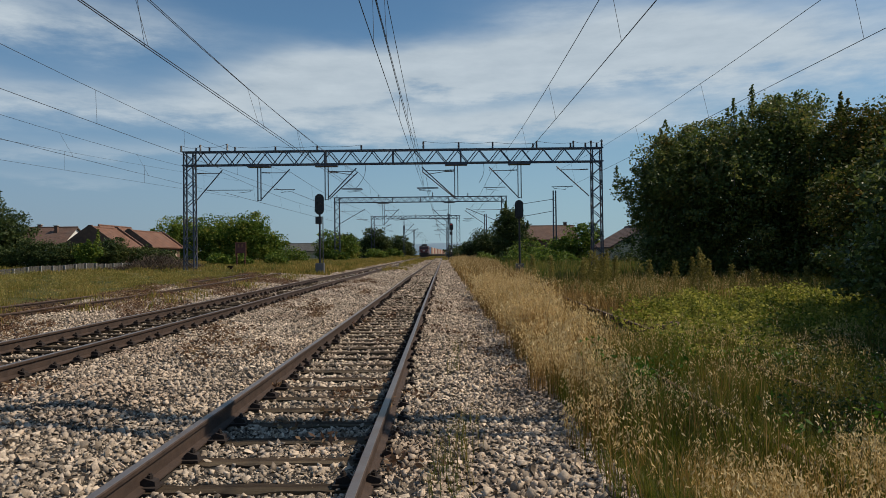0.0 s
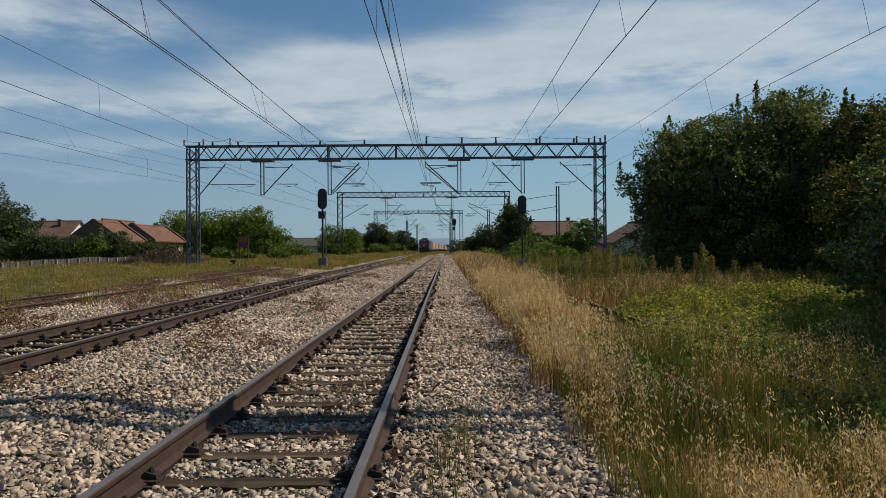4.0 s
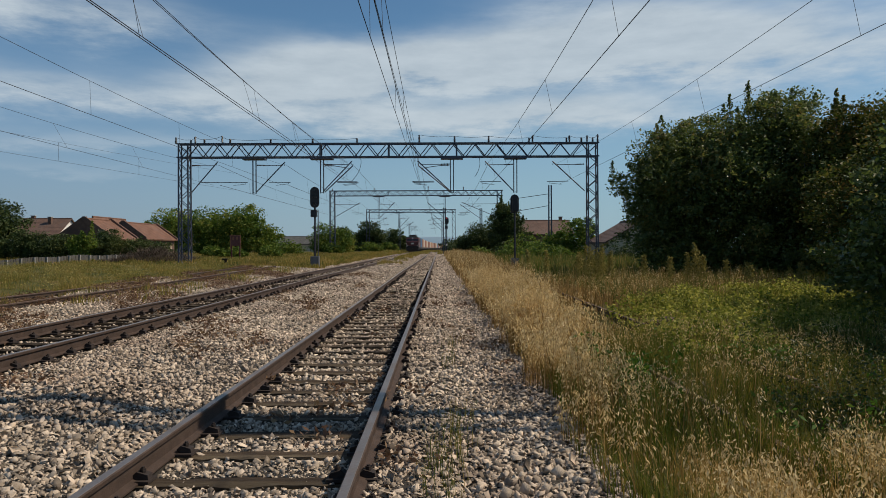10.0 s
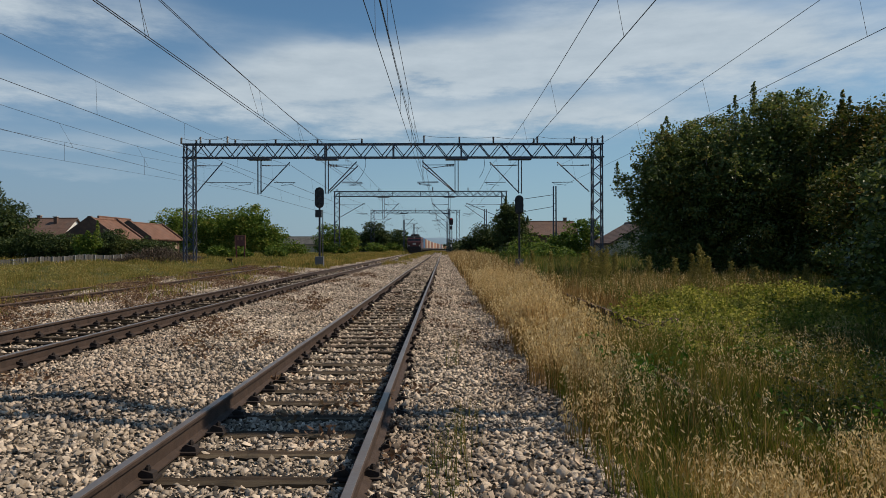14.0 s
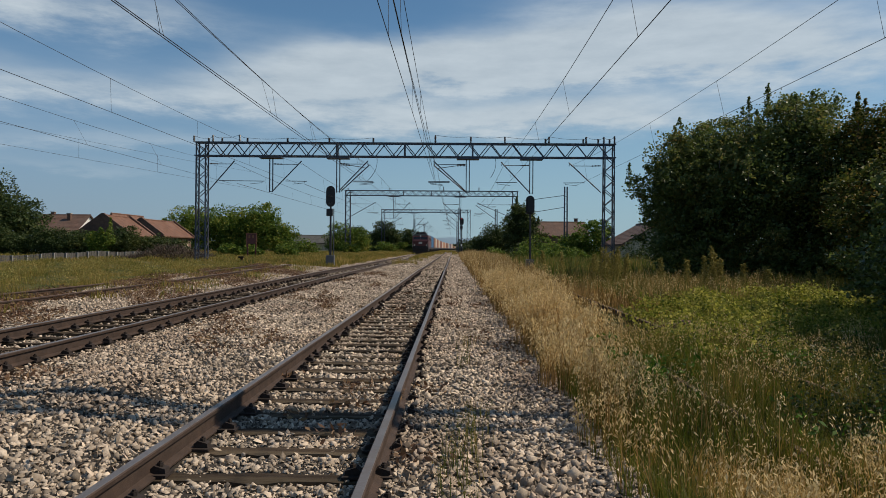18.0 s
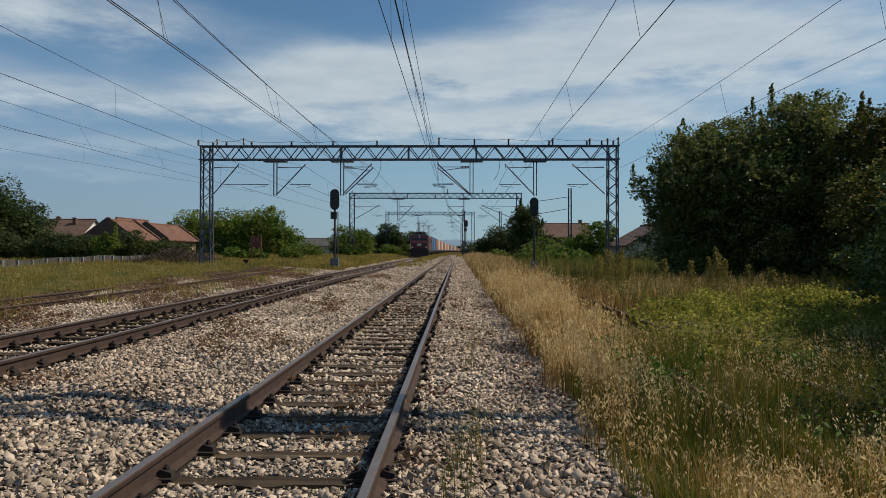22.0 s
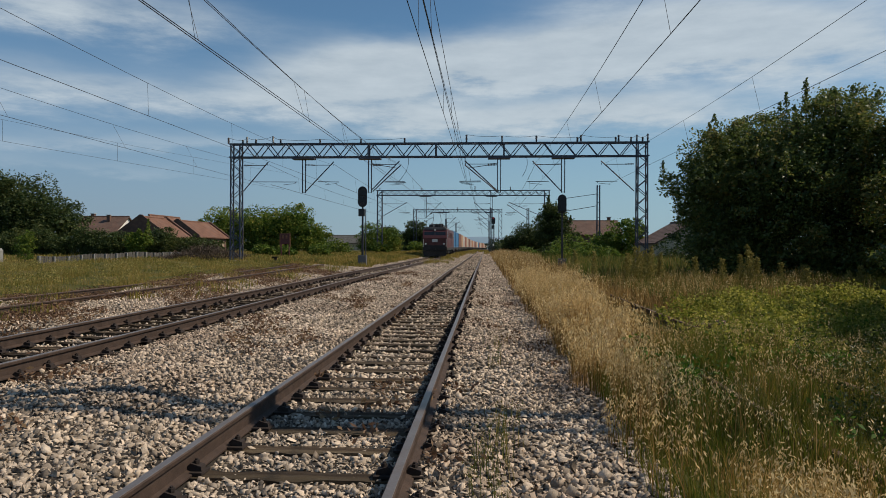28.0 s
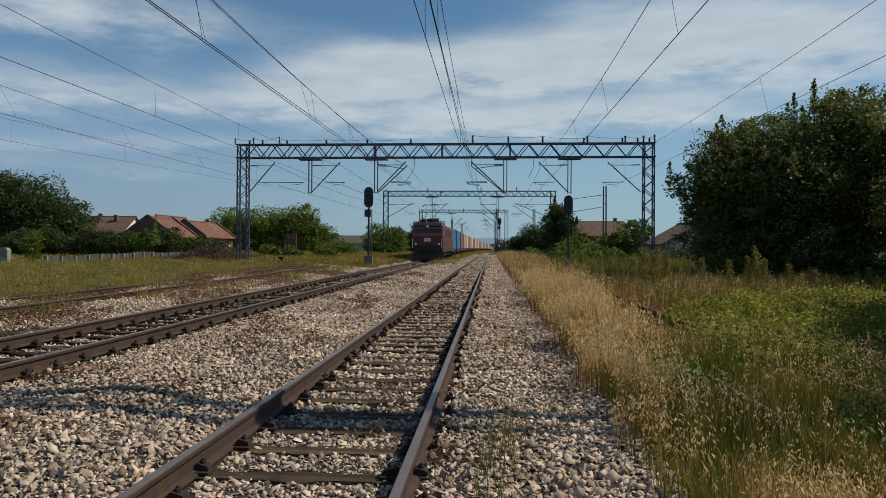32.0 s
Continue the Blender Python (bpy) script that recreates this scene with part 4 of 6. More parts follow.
            for dy in (-1.95, 0, 1.95):
                sh.box(sx * 1.1, yc + dy - 0.22, 0.42, sx * 1.28, yc + dy + 0.22, 0.85)
        part("bogie", sh.mesh("bogie", M_UNDER, 0.02), loco)
        for dy in (-1.95, 0, 1.95):
            wheelset(loco, yc + dy, 0.62)
    for yc, up in ((4.2, True), (L - 4.2, False)):
        top = 5.58 if up else 4.35
        sh = Shape()
        for sx in (-0.55, 0.55):
            sh.tube((sx, yc - 0.8, 4.05), (sx * 0.9, yc + 1.1, (4.05 + top) / 2), 0.03).tube((sx * 0.9, yc + 1.1, (4.05 + top) / 2), (sx * 0.7, yc, top - 0.1), 0.025)
            sh.tube((sx * 0.8, yc - 0.25, top), (sx * 0.8, yc + 0.25, top), 0.02)
        for dy in (-0.2, 0.2):
            sh.tube((-0.6, yc + dy, top), (0.6, yc + dy, top), 0.03).tube((-0.6, yc + dy, top), (-0.85, yc + dy, top - 0.2), 0.025).tube((0.6, yc + dy, top), (0.85, yc + dy, top - 0.2), 0.025)
        sh.bar((-0.7, yc - 0.8, 4.05), (0.7, yc - 0.8, 4.05), 0.1).bar((-0.7, yc + 0.7, 4.05), (0.7, yc + 0.7, 4.05), 0.1)
        p = part("pantograph", sh.mesh("pantograph", M_UNDER), loco)
        for sx in (-0.6, 0.6):
            for dy in (-0.8, 0.7):
                part("insulator", insulator((sx, yc + dy, 3.66), (sx, yc + dy, 4.05), 0.08), p)
    for k in range(6):
        y = 6.6 + k * 1.35
        part("roof_box", Shape().box(-0.7 + 0.1 * (k % 2), y, 3.66, 0.7 - 0.15 * (k % 3), y + 0.9, 4.0 + 0.12 * (k % 3)).mesh("roof_box", M_ROOF, 0.02), loco)
    for k, x in enumerate((-0.5, 0.1, 0.6)):
        part("roof_insulator", insulator((x, 2.3 + 0.3 * k, 3.65), (x, 2.3 + 0.3 * k, 4.2), 0.09), loco)
        part("resistor_box", Shape().box(x - 0.28, 1.5 + 0.9 * k, 3.66, x + 0.26, 2.1 + 0.9 * k, 4.02 + 0.08 * k).mesh("resistor_box", M_UNDER, 0.02), loco)
    return loco


def flat_wagon():
    w = thing("flat_wagon", "dark flat container wagon on two bogies", "wagon", group="container train")
    sh = Shape()
    for sx in (-1, 1):
        sh.box(sx * 1.05, 0.6, 0.82, sx * 1.25, 13.3, 1.12)
        sh.box(sx * 1.05, 3.4, 0.62, sx * 1.2, 10.5, 0.84)
    for k in range(8):
        sh.box(-1.25, 0.6 + k * 1.8, 0.95, 1.25, 0.78 + k * 1.8, 1.12)
    part("frame", sh.mesh("frame", M_UNDER), w)
    for y in (2.2, 11.7):
        b = Shape()
        for sx in (-1, 1):
            b.box(sx * 0.92, y - 1.3, 0.4, sx * 1.05, y + 1.3, 0.7)
            for dy in (-0.9, 0.9):
                b.box(sx * 1.0, y + dy - 0.15, 0.32, sx * 1.15, y + dy + 0.15, 0.62)
        part("bogie", b.mesh("bogie", M_UNDER), w)
        for dy in (-0.9, 0.9):
            wheelset(w, y + dy, 0.46)
    for y, s in ((0.6, -1), (13.3, 1)):
        for sx in (-0.88, 0.88):
            part("buffer", Shape().tube((sx, y, 1.02), (sx, y + s * 0.55, 1.02), 0.1, n=8).tube((sx, y + s * 0.5, 1.02), (sx, y + s * 0.58, 1.02), 0.22, n=12).mesh("buffer", M_UNDER), w)
    return w


def container(paint, label):
    c = thing("shipping_container", label, "container", group="container train")
    L, W, z0, z1 = 12.2, 1.22, 1.13, 3.72
    n = 44
    for s in (-1, 1):
        pts = []
        for k in range(n + 1):
            y = 0.16 + (L - 0.32) * k / n
            pts += [(y, 0.0 if k % 2 else -0.036)]
        vv = [(s * (W + d), y, z) for z in (z0 + 0.14, z1 - 0.1) for y, d in pts]
        m = len(pts)
        me = Shape().solid(vv, [(i, i + 1, m + i + 1, m + i) for i in range(m - 1)]).mesh("side_wall", paint)
        part("side_wall", me, c)
    part("end_wall", Shape().box(-W, 0.03, z0, W, 0.08, z1).mesh("end_wall", paint), c)
    doors = part("door", Shape().box(-W, L - 0.08, z0, W, L - 0.03, z1).mesh("door", paint), c)
    part("locking_bar", Shape().tube((-0.4, L, z0 + 0.1), (-0.4, L, z1 - 0.1), 0.03).tube((0.4, L, z0 + 0.1), (0.4, L, z1 - 0.1), 0.03).mesh("locking_bar", M_GREY), doors)
    part("top", Shape().box(-W, 0.03, z1 - 0.04, W, L - 0.03, z1).mesh("top", paint), c)
    part("floor", Shape().box(-W, 0.03, z0, W, L - 0.03, z0 + 0.1).mesh("floor", paint), c)
    fr = Shape()
    for sx in (-1, 1):
        for y in (0.0, L - 0.16):
            fr.box(sx * (W - 0.14), y, z0, sx * (W + 0.005), y + 0.16, z1 + 0.01)
        fr.box(sx * (W - 0.08), 0, z0, sx * (W + 0.005), L, z0 + 0.15).box(sx * (W - 0.08), 0, z1 - 0.11, sx * (W + 0.005), L, z1 + 0.01)
    for y in (0.0, L - 0.1):
        fr.box(-W, y, z1 - 0.12, W, y + 0.1, z1 + 0.01).box(-W, y, z0, W, y + 0.1, z0 + 0.15)
    part("frame", fr.mesh("frame", paint), c)
    bars = Shape().box(-0.7, 0.018, 2.2, 0.7, 0.03, 2.9) if paint is PAINTS[0] else None
    if bars:
        part("panel", bars.mesh("panel", PAINTS[3]), c, "pale lettering panel")
    return c


loco = locomotive()
first = flat_wagon()
wagons = [first] + [copy_thing(first, Matrix.Identity(4)) for _ in range(27)]
ORDER = (0, 0, 4, 2, 3, 1, 2, 3, 4, 1, 3, 2, 5, 3, 1, 4, 2, 3, 0, 1, 3, 2, 4, 5, 3, 1, 2, 3)
LABELS = ("blue steel shipping container on a flat wagon", "oxide-red steel shipping container on a flat wagon", "sand-coloured steel shipping container on a flat wagon",
          "off-white steel shipping container on a flat wagon", "brown steel shipping container on a flat wagon", "orange steel shipping container on a flat wagon")
made, boxes = {}, []
for k in ORDER:
    if k in made:
        boxes.append(copy_thing(made[k], Matrix.Identity(4)))
    else:
        made[k] = container(PAINTS[k], LABELS[k])
        boxes.append(made[k])

# where the locomotive's buffers are, second by second
TRAIN = ((0.0, 228.0), (6.0, 188.0), (10.0, 168.0), (14.0, 152.0), (18.0, 132.0), (22.0, 113.0), (25.0, 99.0), (29.0, 81.5), (32.0, 67.3))


def train_at(t):
    return float(np.interp(t, [a for a, _ in TRAIN], [b for _, b in TRAIN]))


def motions():
    """The train rolls in along the passing track."""
    def seat(y, length):
        za, zb = (grade(q) + left_lift(q) for q in (y + length * 0.2, y + length * 0.8))
        tilt = math.degrees(math.atan2(zb - za, length * 0.6))
        return pose(LEFT + left_drift(y), y, za - math.tan(radians(tilt)) * length * 0.2, tilt, 0, -math.degrees(math.atan((left_drift(y + length) - left_drift(y)) / length)))
    fine = [k * 1.0 for k in range(33)]
    walk(loco, [(t, seat(train_at(t), 20.0)) for t in fine])
    for k, (w, c) in enumerate(zip(wagons, boxes)):
        y = 20.0 + 13.95 * k
        steps = fine if k < 6 else fine[::4]
        walk(w, [(t, seat(train_at(t) + y, 13.9)) for t in steps])
        walk(c, [(t, seat(train_at(t) + y, 13.9) @ pose(0, 0.85, 0)) for t in steps])
    for ob in (loco, first):
        for wheel in [o for o in ob.children if o.name.startswith("wheelset")]:
            at = wheel.location.copy()
            rows = []
            for k in range(261):
                t = 32.0 * k / 260
                rows.append((t, pose(*at, math.degrees((228.0 - train_at(t)) / at.z), 0, 0)))
            walk(wheel, rows)


# ---- plants ----
def foliage(name, stops, leaf=0.3, patch=0.6, rough=0.6, gloss=0.3):
    """Leaves or blades: each takes its own shade out of stops, and patches of the ground share a tendency."""
    m = bpy.data.materials.new(name)
    m.use_nodes = True
    t = m.node_tree
    bsdf = t.nodes["Principled BSDF"]
    own = node(t, "ShaderNodeNewGeometry").outputs["Random Per Island"]
    place = node(t, "ShaderNodeTexCoord").outputs["Object"]
    area = node(t, "ShaderNodeTexNoise", place, None, patch, 4.0, 0.6).outputs[0]
    k = calc(t, "ADD", calc(t, "MULTIPLY", own, 0.7), calc(t, "MULTIPLY_ADD", area, 1.5, -0.6))
    col = ramp(t, k, *stops)
    t.links.new(col, bsdf.inputs["Base Color"])
    bsdf.inputs["Roughness"].default_value = rough
    bsdf.inputs["Specular IOR Level"].default_value = gloss
    thin = node(t, "ShaderNodeBsdfTranslucent", col)
    mix = node(t, "ShaderNodeMixShader", leaf, bsdf.outputs[0], thin.outputs[0])
    t.links.new(mix.outputs[0], t.nodes["Material Output"].inputs[0])
    return m


M_STRAW = foliage("dry golden grass", ((0.0, (0.075, 0.075, 0.016)), (0.3, (0.21, 0.125, 0.034)), (0.6, (0.38, 0.225, 0.07)), (1.0, (0.66, 0.44, 0.18))), 0.2)
M_GOLD = foliage("orange-gold dry stalks", ((0.0, (0.20, 0.14, 0.034)), (0.5, (0.42, 0.26, 0.075)), (1.0, (0.68, 0.46, 0.19))), 0.35)
M_OATS = foliage("pale oat husks", ((0.0, (0.46, 0.31, 0.12)), (0.5, (0.70, 0.51, 0.23)), (1.0, (0.86, 0.70, 0.40))), 0.4)
M_MEADOW = foliage("olive meadow grass", ((0.0, (0.042, 0.084, 0.012)), (0.4, (0.102, 0.126, 0.019)), (0.68, (0.204, 0.174, 0.041)), (1.0, (0.432, 0.288, 0.096))), 0.42, 0.7)
M_GREEN = foliage("olive weedy grass", ((0.0, (0.045, 0.085, 0.008)), (0.45, (0.105, 0.125, 0.014)), (0.75, (0.20, 0.165, 0.03)), (1.0, (0.42, 0.28, 0.075))), 0.42, 0.9)
M_FIELD = foliage("dry field grass", ((0.0, (0.065, 0.095, 0.014)), (0.35, (0.18, 0.17, 0.028)), (0.65, (0.31, 0.22, 0.054)), (1.0, (0.50, 0.34, 0.115))), 0.45, 0.6)
M_VINE = foliage("bright creeping leaves", ((0.0, (0.06, 0.10, 0.012)), (0.45, (0.23, 0.245, 0.034)), (1.0, (0.54, 0.49, 0.12))), 0.45, 1.2, 0.6, 0.15)
M_WEED = foliage("fresh green weed leaves", ((0.0, (0.03, 0.075, 0.008)), (0.5, (0.07, 0.15, 0.016)), (1.0, (0.17, 0.24, 0.04))), 0.4, 0.8, 0.55, 0.2)
M_BRAMBLE = foliage("dark bramble leaves", ((0.0, (0.016, 0.032, 0.007)), (0.5, (0.045, 0.068, 0.014)), (0.85, (0.13, 0.125, 0.03)), (1.0, (0.26, 0.17, 0.06))), 0.3, 1.1, 0.5, 0.3)
M_LEAF = foliage("deep green leaves", ((0.0, (0.04, 0.068, 0.016)), (0.45, (0.10, 0.14, 0.032)), (0.8, (0.19, 0.215, 0.055)), (1.0, (0.36, 0.27, 0.08))), 0.42, 0.45, 0.44, 0.45)
M_LEAF_C = foliage("yellowing dark leaves", ((0.0, (0.025, 0.045, 0.008)), (0.4, (0.06, 0.085, 0.015)), (0.7, (0.14, 0.14, 0.03)), (1.0, (0.30, 0.17, 0.045))), 0.36, 0.55, 0.55, 0.2)
M_LEAF_B = foliage("fresh green leaves", ((0.0, (0.041, 0.088, 0.014)), (0.45, (0.101, 0.162, 0.024)), (0.8, (0.203, 0.250, 0.041)), (1.0, (0.378, 0.324, 0.068))), 0.38, 0.4, 0.55, 0.2)
M_FAR_LEAF = foliage("distant dull leaves", ((0.0, (0.024, 0.046, 0.013)), (0.5, (0.050, 0.079, 0.020)), (1.0, (0.120, 0.132, 0.036))), 0.32, 0.3)
M_WITHER = foliage("withered weeds", ((0.0, (0.09, 0.05, 0.03)), (0.5, (0.17, 0.095, 0.055)), (1.0, (0.28, 0.19, 0.10))), 0.25)
M_STALK = foliage("yellowing weeds", ((0.0, (0.12, 0.13, 0.03)), (0.5, (0.29, 0.25, 0.065)), (1.0, (0.50, 0.40, 0.14))), 0.45)
M_TWIG = surface("brown dry twigs", (0.075, 0.052, 0.036), 0.9, vary=0.3, island=0.4, bump=0.2)
M_BARK = surface("grey-brown bark", (0.095, 0.075, 0.058), 0.9, vary=0.35, scale=4, fine=25, bump=0.7)
rng = np.random.default_rng(7)


def patchy(x, y, s=1.0, seed=0.0):
    return 0.5 + 0.25 * np.sin(x * 1.7 * s + y * 0.9 * s + seed) + 0.25 * np.sin(y * 1.3 * s - x * 0.6 * s + 2 * seed) * np.cos(x * 0.8 * s + seed)


def blades(base, height, width, bend, segs=3, lean=0.25):
    """Ribbon blades, tapering and bending over: points and quads."""
    n = len(base)
    a = rng.uniform(0, 2 * np.pi, n)
    side = np.stack([np.cos(a), np.sin(a), np.zeros(n)], 1)
    b = 9.0 * patchy(base[:, 0], base[:, 1], 1.7, 0.4) + rng.normal(size=n) * 1.5   # tufts lean together
    tip = np.stack([np.cos(b), np.sin(b), np.zeros(n)], 1) * (bend * rng.uniform(0.2, 1.0, n))[:, None] + np.array([-0.05, 0.02, 0]) * lean
    lv = np.linspace(0, 1, segs + 1)
    wid = np.interp(lv, (0, 0.5, 1), (1.0, 0.8, 0.06))
    rows = []
    for s, w in zip(lv, wid):
        c = base + tip * (height * s ** 2)[:, None] + np.array([0, 0, 1]) * (height * (s - 0.22 * s * s * bend))[:, None]
        rows += [c - side * (width * w / 2)[:, None], c + side * (width * w / 2)[:, None]]
    v = np.stack(rows, 1).reshape(-1, 3)
    m = 2 * (segs + 1)
    f = np.concatenate([np.arange(n)[:, None] * m + np.array([2 * k, 2 * k + 1, 2 * k + 3, 2 * k + 2]) for k in range(segs)])
    return v, f, base + tip * height[:, None] + np.array([0, 0, 1]) * (height * (1 - 0.22 * bend))[:, None]


def scatter(x0, x1, y0, y1, per_m2, keep=None):
    n = int((x1 - x0) * (y1 - y0) * per_m2)
    x, y = rng.uniform(x0, x1, n), rng.uniform(y0, y1, n)
    if keep is not None:
        k = keep(x, y)
        x, y = x[k], y[k]
    return np.stack([x, y, land(x, y) - 0.02], 1)


def stuff(name, label, category, sets, mat):
    v, f, off = [], [], 0
    for a, b in sets:
        v.append(a)
        f.append(b + off)
        off += len(a)
    return tagged(new(name, quick_mesh(name, np.concatenate(v), np.concatenate(f), mat)), label, category, kind="stuff")


def leaf_quads(c, size, flat=0.35, long=1.6):
    """Small folded leaves at the points c."""
    n = len(c)
    d = rng.normal(size=(n, 3))
    d[:, 2] *= flat + 0.3
    d /= np.linalg.norm(d, axis=1)[:, None]
    o = rng.normal(size=(n, 3))
    o -= d * np.sum(o * d, 1)[:, None]
    o /= np.linalg.norm(o, axis=1)[:, None]
    up = np.cross(d, o)
    s = (np.asarray(size) * rng.uniform(0.6, 1.3, n))[:, None]
    v = np.stack([c - d * s * long / 2, c + o * s * 0.5 + up * s * 0.12, c + d * s * long / 2, c - o * s * 0.5 + up * s * 0.12], 1).reshape(-1, 3)
    return v, np.arange(n)[:, None] * 4 + np.arange(4)


def clump_points(clumps, count, fill=0.55):
    """Points in the outer part of overlapping rounded clumps, more of them in the large ones."""
    cl = np.array(clumps, float)
    w = (cl[:, 3] * cl[:, 4] * cl[:, 5]) ** (2 / 3)
    which = rng.choice(len(cl), count, p=w / w.sum())
    d = rng.normal(size=(count, 3))
    d /= np.linalg.norm(d, axis=1)[:, None]
    rad = fill + (1.06 - fill) * rng.uniform(0, 1, count) ** 0.7
    rad *= 1 + 0.16 * np.sin(d[:, 0] * 7 + cl[which, 0]) * np.sin(d[:, 1] * 6 + cl[which, 1]) + 0.12 * np.sin(d[:, 2] * 9 + which)
    return cl[which, :3] + d * cl[which, 3:6] * rad[:, None]


def tree(name, label, x, y, crown, leaves, size, mat, category="tree", trunk=0.16, shoots=0, group="", fill=0.25, long=1.7, spray=0.38):
    """crown: clumps (dx, dy, z above ground, rx, ry, rz)."""
    z0 = float(land(x, y))
    ob = thing(name, label, category, pose(x, y, z0), group=group)
    top = max(c[2] for c in crown)
    sh = Shape()
    sh.tube((0, 0, -0.3), (0.1, 0.05, top * 0.35), trunk, trunk * 0.8, 8).tube((0.1, 0.05, top * 0.35), (0.0, 0.1, top * 0.8), trunk * 0.8, trunk * 0.35, 8)
    part("trunk", sh.mesh("trunk", M_BARK), ob)
    for dx, dy, z, rx, ry, rz in crown:
        low = min(top * 0.45, z * 0.5)
        limb = Shape().pipe([(0.05, 0.03, low), (dx * 0.45, dy * 0.45, low + (z - low) * 0.6), (dx, dy, z), (dx * 1.15, dy * 1.15, z + rz * 0.6)], [trunk * 0.42, trunk * 0.3, trunk * 0.16, trunk * 0.05], 5)
        part("limb", limb.mesh("limb", M_BARK), ob)
    small = []
    for k in range(int(leaves ** 0.5 / 1.6)):
        c = crown[k % len(crown)]
        d = rng.normal(size=3)
        d /= np.linalg.norm(d)
        e = rng.uniform(0.84, 1.14)
        r = rng.uniform(0.11, 0.26) * min(c[3:6])
        small.append((c[0] + c[3] * e * d[0], c[1] + c[4] * e * d[1], max(0.3, c[2] + c[5] * e * d[2]), r * 1.25, r * 1.1, r * 0.75))
    share = int(leaves * spray)
    pts = np.concatenate([clump_points(list(crown), leaves - share, fill), clump_points(small, share, 0.1)])
    for k in range(shoots):
        c = crown[k % len(crown)]
        px, py = c[0] + rng.normal() * c[3] * 0.5, c[1] + rng.normal() * c[4] * 0.4
        zb = c[2] + c[5] * max(0.05, 1 - ((px - c[0]) / c[3]) ** 2 - ((py - c[1]) / c[4]) ** 2) ** 0.5 - 0.25
        h = rng.uniform(0.5, 1.7)
        part("shoot", Shape().pipe([(px, py, zb - 0.3), (px + 0.03, py, zb + h * 0.5), (px, py, zb + h)], [0.018, 0.012, 0.005]).mesh("shoot", M_BARK), ob)
        m = int(120 * h)
        s = rng.uniform(0, 1, m)
        pts = np.concatenate([pts, np.stack([px + rng.normal(size=m) * 0.16 * (1.1 - s), py + rng.normal(size=m) * 0.16 * (1.1 - s), zb + h * s], 1)])
    pts = pts[pts[:, 2] > 0.05]
    v, f = leaf_quads(pts, np.full(len(pts), size), long=long)
    if leaves > 14000:
        # large leaves deep inside close the crown
        inner = clump_points([(c[0], c[1], c[2], c[3] * 0.64, c[4] * 0.64, c[5] * 0.64) for c in crown], leaves // 7, 0.3)
        v2, f2 = leaf_quads(inner[inner[:, 2] > 0.15], size * 2.2, long=1.4)
        v, f = np.concatenate([v, v2]), np.concatenate([f, f2 + len(v)])
    part("crown", quick_mesh("crown", v, f, mat), ob)
    return ob


# tall dry grass along the foot of the ballast, and the weedy meadow behind it
def near_edge(x, y):
    return x > 1.16 + 0.16 * np.sin(y * 2.1) + 0.1 * np.sin(y * 5.3)


def clumped(p, lo, hi, s=1.0, seed=0.0):
    """Heights that rise and fall from clump to clump."""
    c = patchy(p[:, 0], p[:, 1], 1.6 * s, seed) * 0.6 + patchy(p[:, 1], p[:, 0], 4.1 * s, seed + 1) * 0.4
    c = np.clip(1.5 * c - 0.25, 0, 1.1)
    return (lo + (hi - lo) * c) * rng.uniform(0.72, 1.15, len(p))


def creep(x, y):
    return (((x - 0.46 * y) / 3.6) ** 2 + ((y - 17.0) / 7.5) ** 2 < 0.35 + 0.75 * patchy(x, y, 0.8, 1.0) + rng.uniform(-0.3, 0.3, len(x))) & (patchy(x, y, 3.3, 0.5) > 0.2)


def open_rail(x, y):
    return ~((x > 3.3) & (x < 4.7) & (y > 12.0) & (y < 20) & (rng.uniform(0, 1, len(x)) < 0.85))


def sward(x0, x1, y0, y1, per, lo, hi, wide, bend, segs, keep=None, s=1.0):
    q = scatter(x0, x1, y0, y1, per, keep)
    return blades(q, clumped(q, lo, hi, s), rng.uniform(0.6, 1.3, len(q)) * wide, rng.uniform(0.08, bend, len(q)), segs)


v1, f1, t1 = sward(1.0, 2.4, 2.4, 9, 800, 0.25, 0.95, 0.006, 0.5, 3, lambda x, y: near_edge(x, y) & (patchy(x, y, 6.0, 2.0) + rng.uniform(-0.2, 0.2, len(x)) > 0.34) & (rng.uniform(0.9, 1.7, len(x)) > x - 0.12 * (y - 4.4)) & (rng.uniform(0, 1, len(x)) < np.clip(0.25 + 0.45 * (y - 4.9), 0.25, 1.0)))
v2, f2, t2 = sward(1.0, 3.6, 9, 26, 560, 0.35, 1.1, 0.008, 0.5, 2, lambda x, y: near_edge(x, y) & (x < 1.55 + 0.06 * (y - 9) + 0.9 * patchy(x, y, 1.3, 4.0)) & (patchy(x, y, 5.0, 2.0) + rng.uniform(-0.2, 0.2, len(x)) > 0.32))
v3, f3, t3 = sward(1.0, 5.6, 26, 110, 72, 0.4, 1.15, 0.028, 0.6, 2, lambda x, y: near_edge(x, y) & (x < 2.4 + 2.2 * patchy(x, y, 0.7, 3.0) + 0.02 * (y - 26)))
v0, f0, t0 = sward(4.4, 13.5, 19.5, 32, 62, 0.35, 0.9, 0.015, 0.5, 2, lambda x, y: (patchy(x, y, 0.9, 2.0) > 0.4) & (y > 17.5 + 0.75 * (x - 4.4)))
v4, f4, t4 = sward(2.5, 5.4, 12, 26, 150, 0.2, 0.5, 0.011, 0.6, 2, open_rail)
va, fa, _ = sward(1.0, 4.0, -12, 2.4, 110, 0.5, 1.0, 0.014, 0.5, 2, near_edge)
